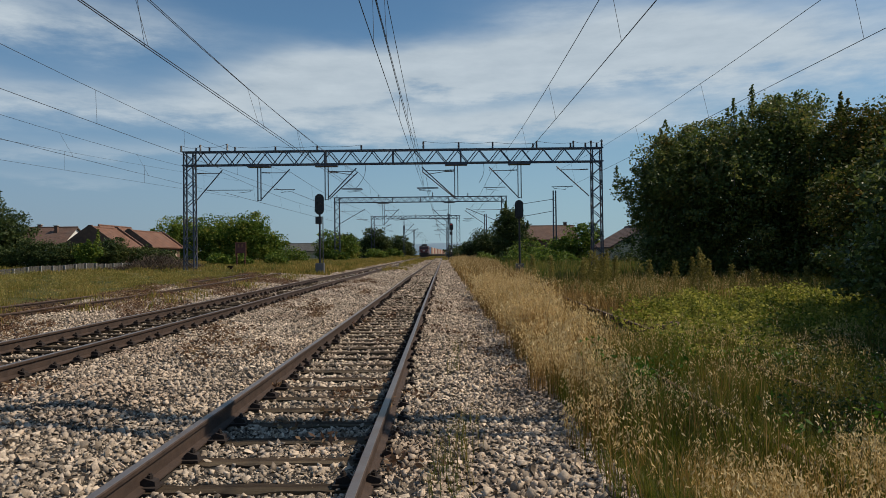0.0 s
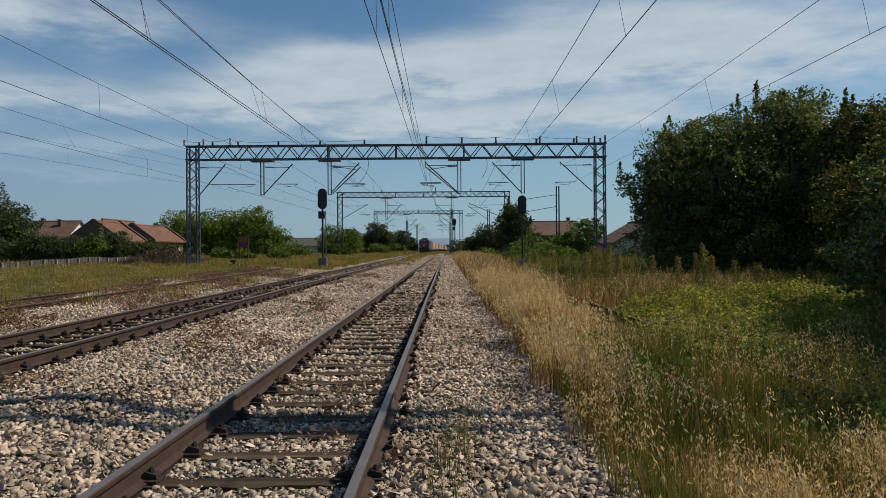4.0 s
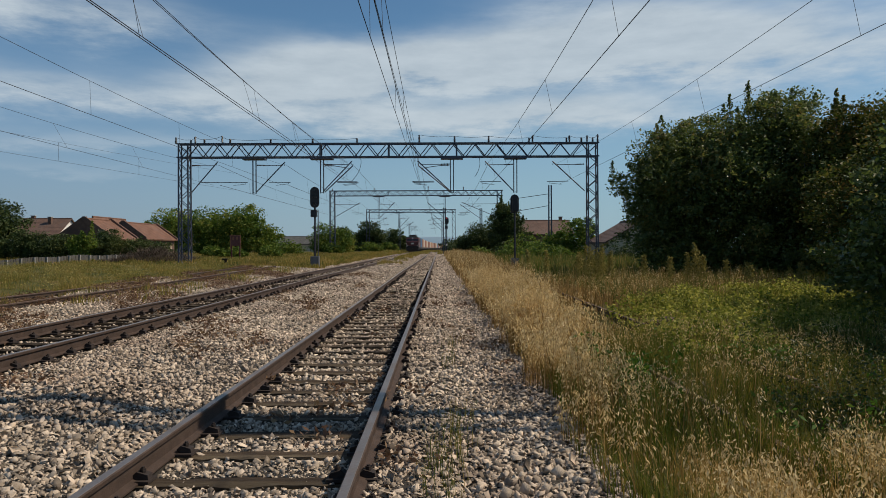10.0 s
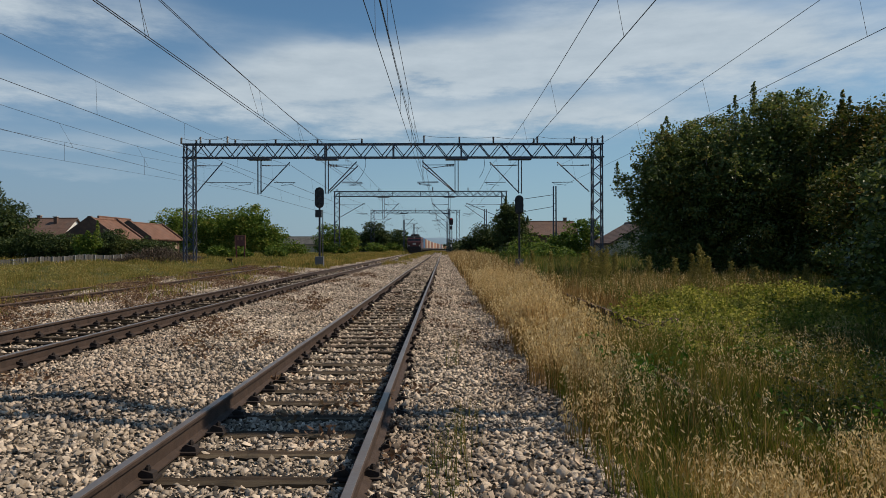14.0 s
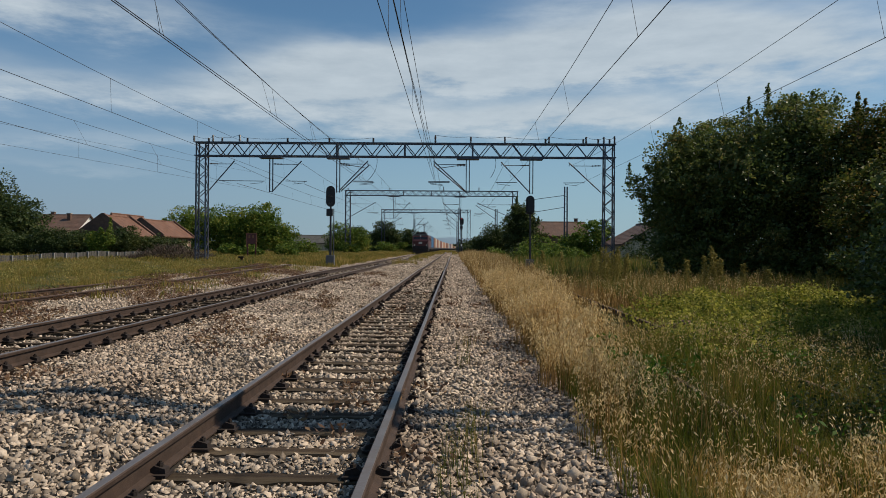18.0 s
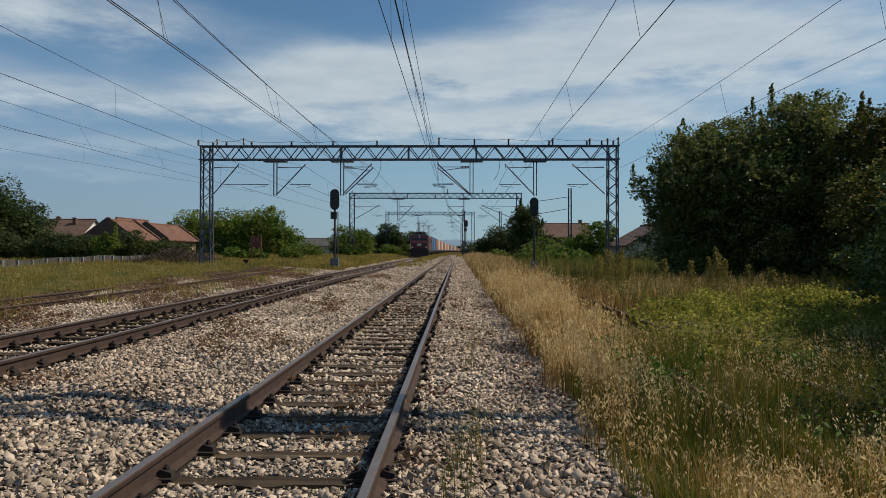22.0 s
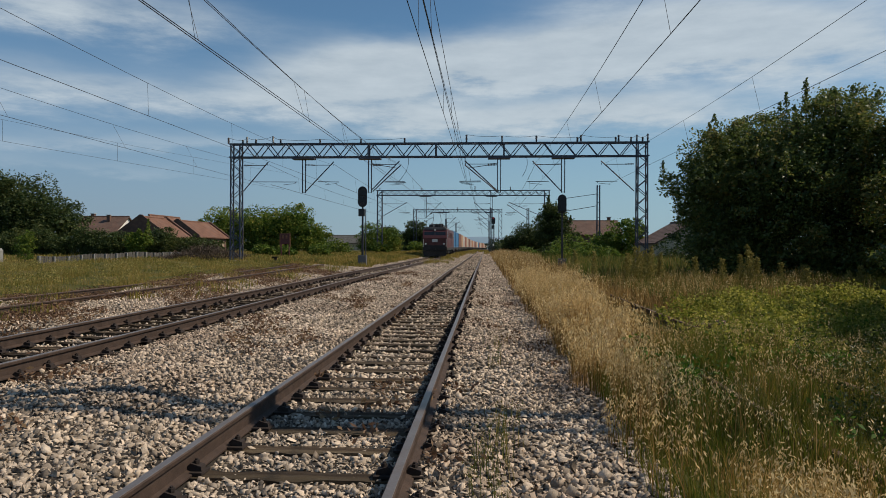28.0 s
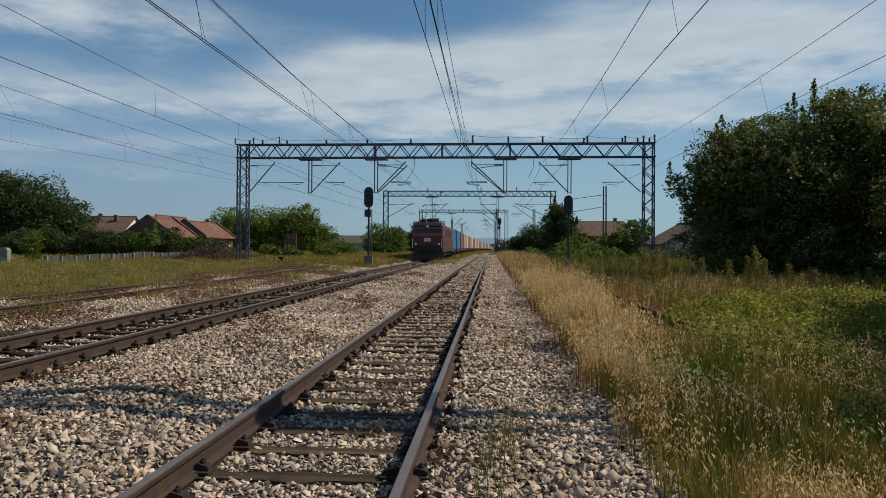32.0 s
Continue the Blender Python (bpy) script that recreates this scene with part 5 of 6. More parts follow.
def golden(x, y):
    """The dry part of the meadow, nearest to the walker, with an uneven border."""
    return (x > 1.4 + rng.uniform(0, 0.4, len(x))) & (rng.uniform(0, 1, len(x)) > 0.55 * (x - 1.9)) & (y < 5.05 + 0.55 * np.sin(x * 1.9 + 0.6) + 0.35 * np.sin(x * 4.3) + rng.uniform(-0.25, 0.25, len(x)))


v5, f5, t5 = sward(1.2, 7.4, 2.4, 12, 700, 0.14, 0.62, 0.0065, 0.9, 3, lambda x, y: (patchy(x, y, 2.4, 0.7) + rng.uniform(-0.25, 0.25, len(x)) > 0.36) & (~golden(x, y) | (rng.uniform(0, 1, len(x)) < 0.1)))
vg, fg, tg = sward(1.1, 5.4, 2.4, 5.8, 950, 0.28, 0.74, 0.006, 0.7, 3, lambda x, y: golden(x, y) & (patchy(x, y, 3.1, 2.2) + rng.uniform(-0.3, 0.3, len(x)) > 0.12))
v6, f6, t6 = sward(4.6, 14, 10, 16, 210, 0.2, 0.6, 0.013, 0.8, 2, lambda x, y: ~creep(x, y) | (rng.uniform(0, 1, len(x)) < 0.3))
v7, f7, t7 = sward(5.0, 16, 16, 32, 120, 0.3, 0.8, 0.018, 0.7, 2, lambda x, y: ~creep(x, y) | (rng.uniform(0, 1, len(x)) < 0.2))
v8, f8, t8 = sward(5.4, 20, 32, 90, 26, 0.4, 1.0, 0.05, 0.6, 2)
v9, f9, t9 = sward(1.9, 3.0, 6.5, 10, 160, 0.45, 0.75, 0.013, 0.8, 3, lambda x, y: patchy(x, y, 1.4, 2.0) > 0.62)
vd, fd, td = sward(1.7, 7.6, 2.8, 11, 60, 0.4, 0.8, 0.006, 0.6, 3, lambda x, y: patchy(x, y, 1.7, 5.0) > 0.6)
stuff("dry_grass", "tall golden dry grass beside the ballast", "grass", [(v1, f1), (v2, f2), (v3, f3), (v4, f4), (v0, f0), (va, fa), (vd, fd)], M_STRAW)
stuff("golden_stalks", "orange-gold dry stalks in the near meadow", "grass", [(vg, fg)], M_GOLD)
stuff("meadow_grass", "olive and green weedy meadow grass", "grass", [(v6, f6), (v7, f7), (v8, f8)], M_MEADOW)
ve, fe, _ = sward(2.35, 3.1, 3, 11.5, 330, 0.25, 0.6, 0.009, 0.8, 3)
vh, fh, _ = sward(1.05, 1.75, 2.5, 6.4, 480, 0.16, 0.55, 0.007, 0.8, 3, near_edge)
vb, fb, _ = sward(3.4, 16, -12, 2.4, 60, 0.25, 0.7, 0.02, 0.7, 2)
vc, fc, _ = sward(7.2, 15, 2.4, 10, 70, 0.25, 0.7, 0.018, 0.7, 2)
stuff("weedy_grass", "low olive-green weedy grass by dry stalks", "grass", [(v5, f5), (v9, f9), (ve, fe), (vh, fh), (vb, fb), (vc, fc)], M_GREEN)


def tallest(t, k):
    h = t[:, 2] - land(t[:, 0], t[:, 1]) + rng.normal(size=len(t)) * 0.07
    return t[np.argsort(-h)[:k]]


def oats(tips, per, drop, size):
    """Nodding panicles: slender husks hanging on one side along the top of each stalk."""
    n = len(tips)
    a = np.repeat(rng.uniform(0, 2 * np.pi, n), per)
    u = rng.uniform(0, 1, n * per)
    out = (0.012 + 0.05 * u * rng.uniform(0.3, 1.0, n * per)) * drop
    c = np.repeat(tips, per, 0) + np.stack([np.cos(a) * out, np.sin(a) * out, -0.2 * u * drop ** 0.5 + 0.01], 1) + rng.normal(size=(n * per, 3)) * 0.012 * drop
    d = rng.normal(size=(len(c), 3)) * 0.4 + np.stack([np.cos(a) * 0.5, np.sin(a) * 0.5, np.full(len(c), -0.9)], 1)
    d /= np.linalg.norm(d, axis=1)[:, None]
    o = np.cross(d, rng.normal(size=(len(c), 3)))
    o /= np.linalg.norm(o, axis=1)[:, None]
    s = size * rng.uniform(0.7, 1.3, len(c))[:, None]
    v = np.stack([c, c + d * s * 0.4 + o * s * 0.15, c + d * s, c + d * s * 0.4 - o * s * 0.15], 1).reshape(-1, 3)
    return v, np.arange(len(c))[:, None] * 4 + np.arange(4)


def pick(t, k):
    return t[rng.permutation(len(t))[:k]]


stuff("oat_heads", "pale nodding oat heads of the dry grass", "grass",
      [oats(tallest(t1, 1500), 7, 1.0, 0.036), oats(tallest(t2, 8200), 6, 1.0, 0.055), oats(tallest(t5, 1000), 6, 1.0, 0.028), oats(tallest(pick(tg[patchy(tg[:, 0], tg[:, 1], 2.3, 1.0) > 0.36], 6000), 2900), 8, 1.0, 0.03), oats(tallest(td, 900), 7, 1.1, 0.03), oats(pick(t3, 6500), 4, 2.0, 0.09), oats(pick(t6, 700), 5, 1.2, 0.045), oats(pick(t0, 1500), 5, 1.4, 0.05)], M_OATS)

# creeping leaves on the ground between the dry grass and the bushes
p = scatter(3.5, 14, 10, 27, 760, creep)
lump = patchy(p[:, 0], p[:, 1], 2.6) * 0.6 + patchy(p[:, 1], p[:, 0], 5.0, 2.0) * 0.4
p[:, 2] += 0.04 + lump ** 1.5 * rng.uniform(0.2, 0.8, len(p))
v, f = leaf_quads(p, 0.028 + 0.0016 * p[:, 1], 0.2, 1.4)
stuff("creeping_plants", "bright green creeping plants spread over the ground", "plants", [(v, f)], M_VINE)

# leafy weeds standing in the meadow, in tufts
def weed_tufts(q, per, spread, height, size, long=2.4):
    p = np.repeat(q, per, 0)
    k = np.repeat(rng.uniform(0.45, 1.0, len(q)), per)
    up = rng.uniform(0.03, 1.0, len(p))
    p = p + rng.normal(size=p.shape) * np.stack([spread * (0.4 + up), spread * (0.4 + up), 0 * up], 1)
    p[:, 2] += up * height * k
    return leaf_quads(p, np.full(len(p), size), 0.5, long)


stuff("leafy_weeds", "fresh green leafy weeds among dry grass", "plants",
      [weed_tufts(scatter(1.7, 2.4, 6.6, 8.8, 9), 60, 0.07, 0.72, 0.028, 2.8), weed_tufts(scatter(2.0, 6.5, 5.2, 9.5, 2.4, lambda x, y: patchy(x, y, 1.5, 3.0) > 0.5), 50, 0.09, 0.5, 0.028, 2.6),
       weed_tufts(scatter(4.0, 12, 9, 15, 1.2), 46, 0.1, 0.5, 0.032), weed_tufts(scatter(2.6, 5.4, 9.5, 13, 3), 46, 0.1, 0.4, 0.03)], M_WEED)
p = scatter(2.7, 8.5, 4.3, 10.5, 950, lambda x, y: (x > 2.9 + 0.35 * (y - 4.5) - 0.7 * patchy(x, y, 1.2, 1.0)) & (patchy(x, y, 2.9, 4.0) + rng.uniform(-0.2, 0.2, len(x)) > 0.33))
p[:, 2] += 0.05 + patchy(p[:, 0], p[:, 1], 3.0, 6.0) * rng.uniform(0.15, 0.75, len(p))
stuff("bramble_mat", "dark low brambles spreading through the meadow", "plants", [leaf_quads(p, np.full(len(p), 0.025), 0.3, 1.5)], M_BRAMBLE)

# dry field beyond the siding, and thin growth between the tracks
SETS = []
for a in ((-30, -11.9, 12, 46, 120, 0.06, 0.34, 0.012, 1.1, 2, lambda x, y: (x < -12.3 - 0.5 * np.sin(y) - 0.4 * np.sin(y * 2.7)) & (patchy(x, y, 1.3, 1.0) + rng.uniform(-0.3, 0.3, len(x)) > 0.36) & (x > -0.74 * y - 6)),
          (-46, -12.6, 46, 110, 22, 0.1, 0.36, 0.05, 1.0, 2, None),
          (-30, -12.3, -12, 12, 22, 0.1, 0.5, 0.03, 0.8, 2, None),
          (-5.15, -3.1, 84, 150, 60, 0.2, 0.6, 0.05, 0.7, 2, lambda x, y: patchy(x, y, 0.6, 1.0) > 0.3),
          (-5.0, -4.0, 58, 63, 110, 0.2, 0.7, 0.02, 0.7, 2, lambda x, y: patchy(x, y, 1.6, 1.0) > 0.5),
          (-12.8, -7.5, 46, 130, 70, 0.12, 0.42, 0.05, 0.8, 2, lambda x, y: x < -7.7 - 0.3 * np.sin(y * 0.9) + 0.004 * (y - 46)),
          (-4.7, 1.9, 128, 300, 9, 0.15, 0.42, 0.14, 0.8, 2, lambda x, y: (np.abs(x + 1.28 - 0.003 * (y - 10)) > 0.9) | (y > 190)),
          (-13.5, -6.9, 130, 300, 14, 0.3, 0.7, 0.16, 0.8, 2, None),
          (-12.5, -11.15, 8, 46, 130, 0.06, 0.26, 0.016, 0.9, 2, lambda x, y: patchy(x, y, 1.2, 2.0) > 0.3),
          (-9.6, -7.7, 18, 46, 30, 0.08, 0.4, 0.03, 0.7, 2, lambda x, y: patchy(x, y, 0.8, 3.0) > 0.5),
          (-4.6, -2.9, 58, 130, 26, 0.1, 0.5, 0.04, 0.7, 2, lambda x, y: patchy(x, y, 0.5, 3.0) > 0.45),
          (-12.6, -9.0, 8, 70, 60, 0.05, 0.3, 0.02, 0.7, 2, lambda x, y: patchy(x, y, 1.1, 5.0) > 0.52)):
    v, f, _ = sward(*a)
    SETS.append((v, f))
for y0, y1 in ((14, 40), (40, 75)):
    v, f, _ = sward(-32, -12.3, y0, y1, 26, 0.12, 0.45, 0.014, 0.7, 2, lambda x, y: (patchy(x, y, 0.9, 6.0) > 0.6) & (x > -0.74 * y - 6))
    SETS.append((v, f))
q = scatter(-30, -12.4, 12, 44, 30, lambda x, y: (patchy(x, y, 1.3, 1.0) > 0.35) & (x > -0.74 * y - 6))
stuff("field_weeds", "yellowish seeding weeds in the dry field", "plants", [weed_tufts(q[::4], 9, 0.06, 0.5, 0.03, 2.0)], M_STALK)
stuff("field_grass", "dry yellow-green field grass beside the siding", "grass", SETS, M_FIELD)
SETS = []
for x0, x1, y0, y1, per, lim in ((-10.0, -7.3, 7, 40, 9, 0.45), (-12.4, -9.6, 9, 44, 13, 0.4), (-5.0, -2.7, 7, 40, 4.0, 0.58), (-5.6, -2.5, 3.5, 8, 2.6, 0.42), (-7.0, -5.2, 9, 30, 2.0, 0.5), (-2.2, 1.0, 4.5, 26, 1.0, 0.5)):
    q = scatter(x0, x1, y0, y1, per, lambda x, y: patchy(x, y, 0.9, 4.0) > lim)
    p = np.repeat(q, 26, 0) + rng.normal(size=(len(q) * 26, 3)) * np.array([0.10, 0.10, 0.0])
    p[:, 2] += 0.04 + rng.uniform(0.0, 0.10, len(p))
    SETS.append(leaf_quads(p, np.full(len(p), 0.032), 0.5, 2.4))
stuff("withered_weeds", "low withered reddish-brown weeds in the ballast", "plants", SETS, M_WITHER)
SETS = []
for cx, cy, n, h in ((0.08, 5.0, 34, 0.42), (0.16, 5.6, 26, 0.40), (0.02, 4.6, 18, 0.3), (0.22, 6.6, 14, 0.3), (0.14, 9.4, 26, 0.35), (0.2, 11.2, 20, 0.3), (0.05, 4.2, 16, 0.3)):
    q = np.stack([cx + rng.normal(size=n) * 0.07, cy + rng.normal(size=n) * 0.16, np.zeros(n)], 1)
    q[:, 2] = land(q[:, 0], q[:, 1])
    v, f, t = blades(q, rng.uniform(0.4, 1.1, n) * h, np.full(n, 0.006), rng.uniform(0.1, 0.6, n), 3)
    SETS += [(v, f), oats(t[: n // 2], 5, 0.5, 0.022)]
stuff("grass_tufts", "thin grass tufts growing through the ballast", "grass", SETS, M_MEADOW)

# heap of cut branches by the mast, and tall seeding weeds
q = scatter(-25.5, -18.9, 53.0, 56.5, 110)
q[:, 2] += rng.uniform(0, 1.05, len(q)) * np.exp(-((q[:, 0] + 21.6) / 2.2) ** 2)
v, f, _ = blades(q, rng.uniform(0.3, 0.8, len(q)), np.full(len(q), 0.03), rng.uniform(1.2, 3.2, len(q)), 3)
stuff("brush_heap", "heap of brown cut branches beside the mast", "branches", [(v, f)], M_TWIG)


def tall_weed(x, y, h, label):
    """A seeding weed: a stem with arching side plumes, shorter towards the tip."""
    ob = thing("tall_weed", label, "weed", pose(x, y, float(land(x, y)), 0, 0, x * 77), group="tall weeds")
    part("stem", Shape().pipe([(0, 0, -0.1), (0.03, 0, h * 0.5), (0.0, 0.02, h)], [0.014, 0.01, 0.004], 5).mesh("stem", M_STALK), ob)
    pts = []
    for k in range(26):
        g = k / 25
        a, reach = k * 2.4, (0.22 - 0.15 * g) * rng.uniform(0.7, 1.2)
        z0 = h * (0.28 + 0.68 * g)
        s = rng.uniform(0.1, 1.0, 34)
        pts.append(np.stack([np.cos(a) * reach * s, np.sin(a) * reach * s, z0 + reach * (2.1 * s - 1.1 * s * s)], 1) + rng.normal(size=(34, 3)) * 0.014)
    low = rng.uniform(0.05, 0.4, 70)
    pts.append(np.stack([rng.normal(size=70) * 0.08, rng.normal(size=70) * 0.08, h * low], 1))
    v, f = leaf_quads(np.concatenate(pts), np.full(26 * 34 + 70, 0.026), 1.0, 2.6)
    part("leaves", quick_mesh("leaves", v, f, M_STALK), ob)


for x, y, h in ((6.0, 28.6, 1.75), (6.45, 28.7, 1.6), (5.5, 27.7, 1.35), (6.2, 27.1, 1.5), (6.9, 28.3, 1.3), (9.3, 26.3, 1.35), (9.75, 25.9, 1.3), (12.2, 24.4, 0.9), (12.8, 24.9, 1.0), (5.9, 27.5, 1.7), (6.1, 27.9, 1.55), (6.35, 27.3, 1.75), (6.55, 28.1, 1.6), (5.7, 28.4, 1.5), (6.75, 27.6, 1.45), (9.45, 26.0, 1.75), (9.65, 26.2, 1.5), (7.9, 27.0, 1.2), (8.75, 26.6, 1.15),
                (10.4, 25.5, 1.15), (11.1, 25.2, 1.1), (4.7, 30.5, 1.5), (4.2, 33.0, 1.5), (10.9, 24.6, 1.0)):
    tall_weed(x, y, h, "tall yellowish seeding weed in the meadow")
old = thing("old_sleeper", "rotten dark sleeper end lying by a buried rail", "sleeper", pose(4.55, 14.4, float(land(4.55, 14.4)) + 0.2, 4, -8, 20))
part("timber", Shape().box(-0.3, -0.12, -0.14, 0.3, 0.12, 0.1).mesh("timber", M_TIE, 0.02), old)
pillar = thing("stone_pillar", "grey weathered stone gate pillar behind grass", "pillar", pose(-31.8, 44.6, float(land(-31.8, 44.6))))
part("shaft", Shape().prism([(-0.3, -0.3), (0.3, -0.3), (0.3, 0.85), (0.18, 1.02), (-0.18, 1.02), (-0.3, 0.85)], "y", -0.2, 0.2).mesh("shaft", M_POST, 0.03), pillar)

# thicket beside the line
tree("tall_bush", "dense dark green tall bush beside the meadow", 12.6, 35.5, ((0, 0, 4.4, 2.9, 2.8, 2.8), (-1.9, -0.5, 4.5, 1.5, 1.8, 2.3), (-0.7, 0, 5.9, 1.9, 1.9, 1.7), (1.4, 0.3, 6.0, 2.2, 2.2, 2.1), (-1.7, -0.5, 2.4, 1.6, 1.6, 2.0), (0.4, -0.8, 2.0, 2.6, 2.2, 1.9), (0.2, -1.6, 0.9, 3.2, 1.6, 1.0)), 62000, 0.088, M_LEAF, shoots=10, group="thicket")
tree("tall_bush", "dense dark green tall bush with upright shoots", 16.3, 34.5, ((0, 0, 5.0, 3.2, 3.0, 3.3), (-2.2, -1.2, 4.2, 2.4, 2.2, 3.2), (0.2, -0.8, 7.0, 2.0, 2.0, 1.9), (0.6, -1.4, 2.2, 3.2, 2.4, 2.1), (0.2, -2.2, 0.9, 3.6, 1.6, 1.1)), 62000, 0.09, M_LEAF, shoots=24, group="thicket")
tree("tall_bush", "dense dark green tall bush with some yellowing leaves", 21.5, 33.0, ((0, 0, 4.6, 3.4, 3.0, 3.4), (-1.6, -0.8, 6.2, 2.4, 2.2, 2.0), (1.8, 0, 6.6, 2.4, 2.4, 2.4), (0, -1.0, 2.0, 3.6, 2.6, 2.0), (0, -2.0, 0.9, 3.8, 1.6, 1.1)), 46000, 0.095, M_LEAF_C, shoots=16, group="thicket")
tree("tall_bush", "dark leafy bush with yellow-green tips", 15.7, 25.5, ((0, 0, 2.6, 2.2, 2.2, 2.3), (1.8, -0.6, 3.4, 2.2, 2.0, 2.4), (0.6, -1.4, 1.4, 2.4, 2.0, 1.4)), 30000, 0.092, M_LEAF_C, shoots=8, group="thicket")
tree("bush", "shady leafy bush overhanging creeping plants", 10.1, 12.5, ((-1.0, 0, 1.3, 1.7, 1.9, 1.4), (-0.3, 0.2, 2.4, 1.8, 2.0, 1.6), (0.1, 0.3, 3.2, 1.9, 2.0, 1.3), (-0.6, -1.2, 0.8, 1.7, 1.3, 0.8), (1.6, -0.4, 1.6, 2.0, 1.9, 1.7), (1.5, 0.4, 3.2, 1.9, 2.0, 1.6), (0.4, 1.4, 1.4, 1.7, 1.5, 1.5)), 44000, 0.072, M_LEAF, "bush", 0.09, shoots=6, group="thicket")
tree("bush", "tall leafy bush shading the meadow", 9.6, 10.2, ((0, 0, 1.4, 1.3, 1.5, 1.4), (0.2, 0, 3.0, 1.4, 1.6, 1.5), (0.6, 0.4, 4.2, 1.2, 1.4, 1.1)), 26000, 0.075, M_LEAF, "bush", 0.09, group="thicket")
tree("bush", "dark bush arching over creeping plants", 11.9, 16.8, ((-0.6, 0, 1.5, 1.7, 1.6, 1.6), (0.4, 0.2, 3.0, 1.7, 1.6, 1.8), (0.9, 0.2, 4.6, 1.4, 1.5, 1.5), (1.8, 0, 2.4, 1.8, 1.7, 2.2), (-0.4, -0.9, 0.8, 1.7, 1.1, 0.8)), 28000, 0.08, M_LEAF, "bush", 0.09, shoots=5, group="thicket")
tree("tall_bush", "sunlit bush with yellowing leaves before taller bushes", 17.4, 31.0, ((0, 0, 4.6, 1.6, 1.2, 1.6), (0.9, 0.2, 6.0, 1.5, 1.2, 1.3), (-0.9, -0.2, 3.6, 1.3, 1.0, 1.0), (0.9, -0.2, 2.6, 1.6, 1.2, 1.8)), 15000, 0.10, M_LEAF_C, shoots=6, group="thicket")
tree("shrub", "yellowish shrub beside the end of a fence", -28.9, 43.0, ((0, 0, 0.9, 0.6, 0.6, 0.8), (0.3, 0, 1.5, 0.4, 0.4, 0.5)), 2600, 0.07, M_LEAF_B, "shrub", 0.04)
# trees and bushes farther along
tree("shrub", "spiky yellow-green shrub before a hedge", -31.4, 62.5, ((0, 0, 1.0, 0.9, 0.8, 1.0), (0.7, 0, 1.6, 0.8, 0.7, 0.8), (-0.5, 0, 1.5, 0.6, 0.6, 0.8)), 2600, 0.12, M_LEAF_B, "shrub", 0.04, shoots=5)
tree("bush", "broad sunlit green bush behind the field", -34.0, 108, ((0, 0, 3.4, 4.6, 3.4, 3.3), (-5.8, 0.6, 3.5, 4.5, 3.4, 3.3), (4.7, -0.3, 3.8, 3.5, 3.0, 3.6), (7.8, 0, 2.2, 2.4, 2.4, 2.5), (1.7, -1.5, 0.9, 10.0, 1.8, 1.2)), 34000, 0.19, M_LEAF_B, "bush", spray=0.25)
tree("tree", "spreading dark green tree beyond the fence", -47.6, 72, ((0, 0, 4.6, 4.2, 3.6, 3.4), (3.4, 0, 3.2, 2.6, 2.6, 2.4), (-3.5, 0, 5.6, 3.4, 3.2, 3.2), (-7, 0, 4.6, 3.6, 3.2, 4.0), (-2, 0, 2, 6, 3, 2)), 38000, 0.15, M_FAR_LEAF, spray=0.25)
tree("hedge", "dark green hedge behind a picket fence", -35.5, 66, tuple((u, w, h * (0.8 if u < 2 else 1.2), ru, rw, rh * (0.8 if u < 2 else 1.2)) for u, w, h, ru, rw, rh in ((0, 0, 1.3, 2.2, 1.4, 1.5), (-2.6, 0.3, 1.5, 1.6, 1.3, 1.8), (1.4, 0.3, 1.2, 1.8, 1.2, 1.4), (-5, 0, 1.2, 2.2, 1.4, 1.3), (-7.4, 0.2, 1.7, 1.7, 1.3, 1.7), (-9.8, 0, 1.3, 2.4, 1.4, 1.6), (2.6, 0.6, 0.8, 1.5, 1.2, 0.9), (4.6, 1, 1.0, 1.6, 1.3, 1.2), (7.0, 1.6, 0.7, 1.6, 1.2, 0.9), (9.0, 1.6, 0.6, 1.4, 1.0, 0.8))), 52000, 0.10, M_FAR_LEAF, "hedge", 0.06, spray=0.15)
tree("bush", "green bush beside distant gantry", -17.6, 112, ((0, 0, 2.1, 2.6, 2.0, 2.4), (2.6, 0, 1.7, 2.0, 1.6, 2.0), (1.0, 0, 1.0, 3.6, 1.4, 1.1)), 11000, 0.17, M_LEAF_B, "bush", spray=0.2)
tree("tree", "distant dark tree beside the line", -14.6, 152, ((0.6, -0.5, 1.2, 3.6, 2.2, 1.6), (0, 0, 3.6, 2.8, 2.6, 2.8), (-1.6, 0, 2.2, 2.0, 2.0, 2.0), (1.8, 0, 3.0, 2.0, 2.0, 2.0)), 11000, 0.22, M_FAR_LEAF, spray=0.2)
tree("tree", "distant green tree beside the line", -12.4, 204, ((1.2, -0.5, 1.3, 3.8, 2.2, 1.6), (0, 0, 3.4, 3.0, 2.6, 2.8), (2.4, 0, 2.2, 2.0, 2.0, 2.0)), 10000, 0.24, M_FAR_LEAF, spray=0.2)
tree("tree", "dark bushy tree in the distant row", -22.5, 165, ((0, 0, 2.6, 3.4, 2.4, 2.8), (3.2, 0, 2.0, 2.6, 2.0, 2.2)), 9000, 0.25, M_FAR_LEAF, spray=0.2)
tree("bush", "dark rounded bush beside the main track", 6.2, 104, ((0, 0, 2.0, 2.7, 2.2, 2.5), (1.9, 0, 1.9, 2.2, 2.0, 2.3), (-1.8, 0, 1.2, 1.8, 1.6, 1.3)), 16000, 0.15, M_FAR_LEAF, "bush", spray=0.12)
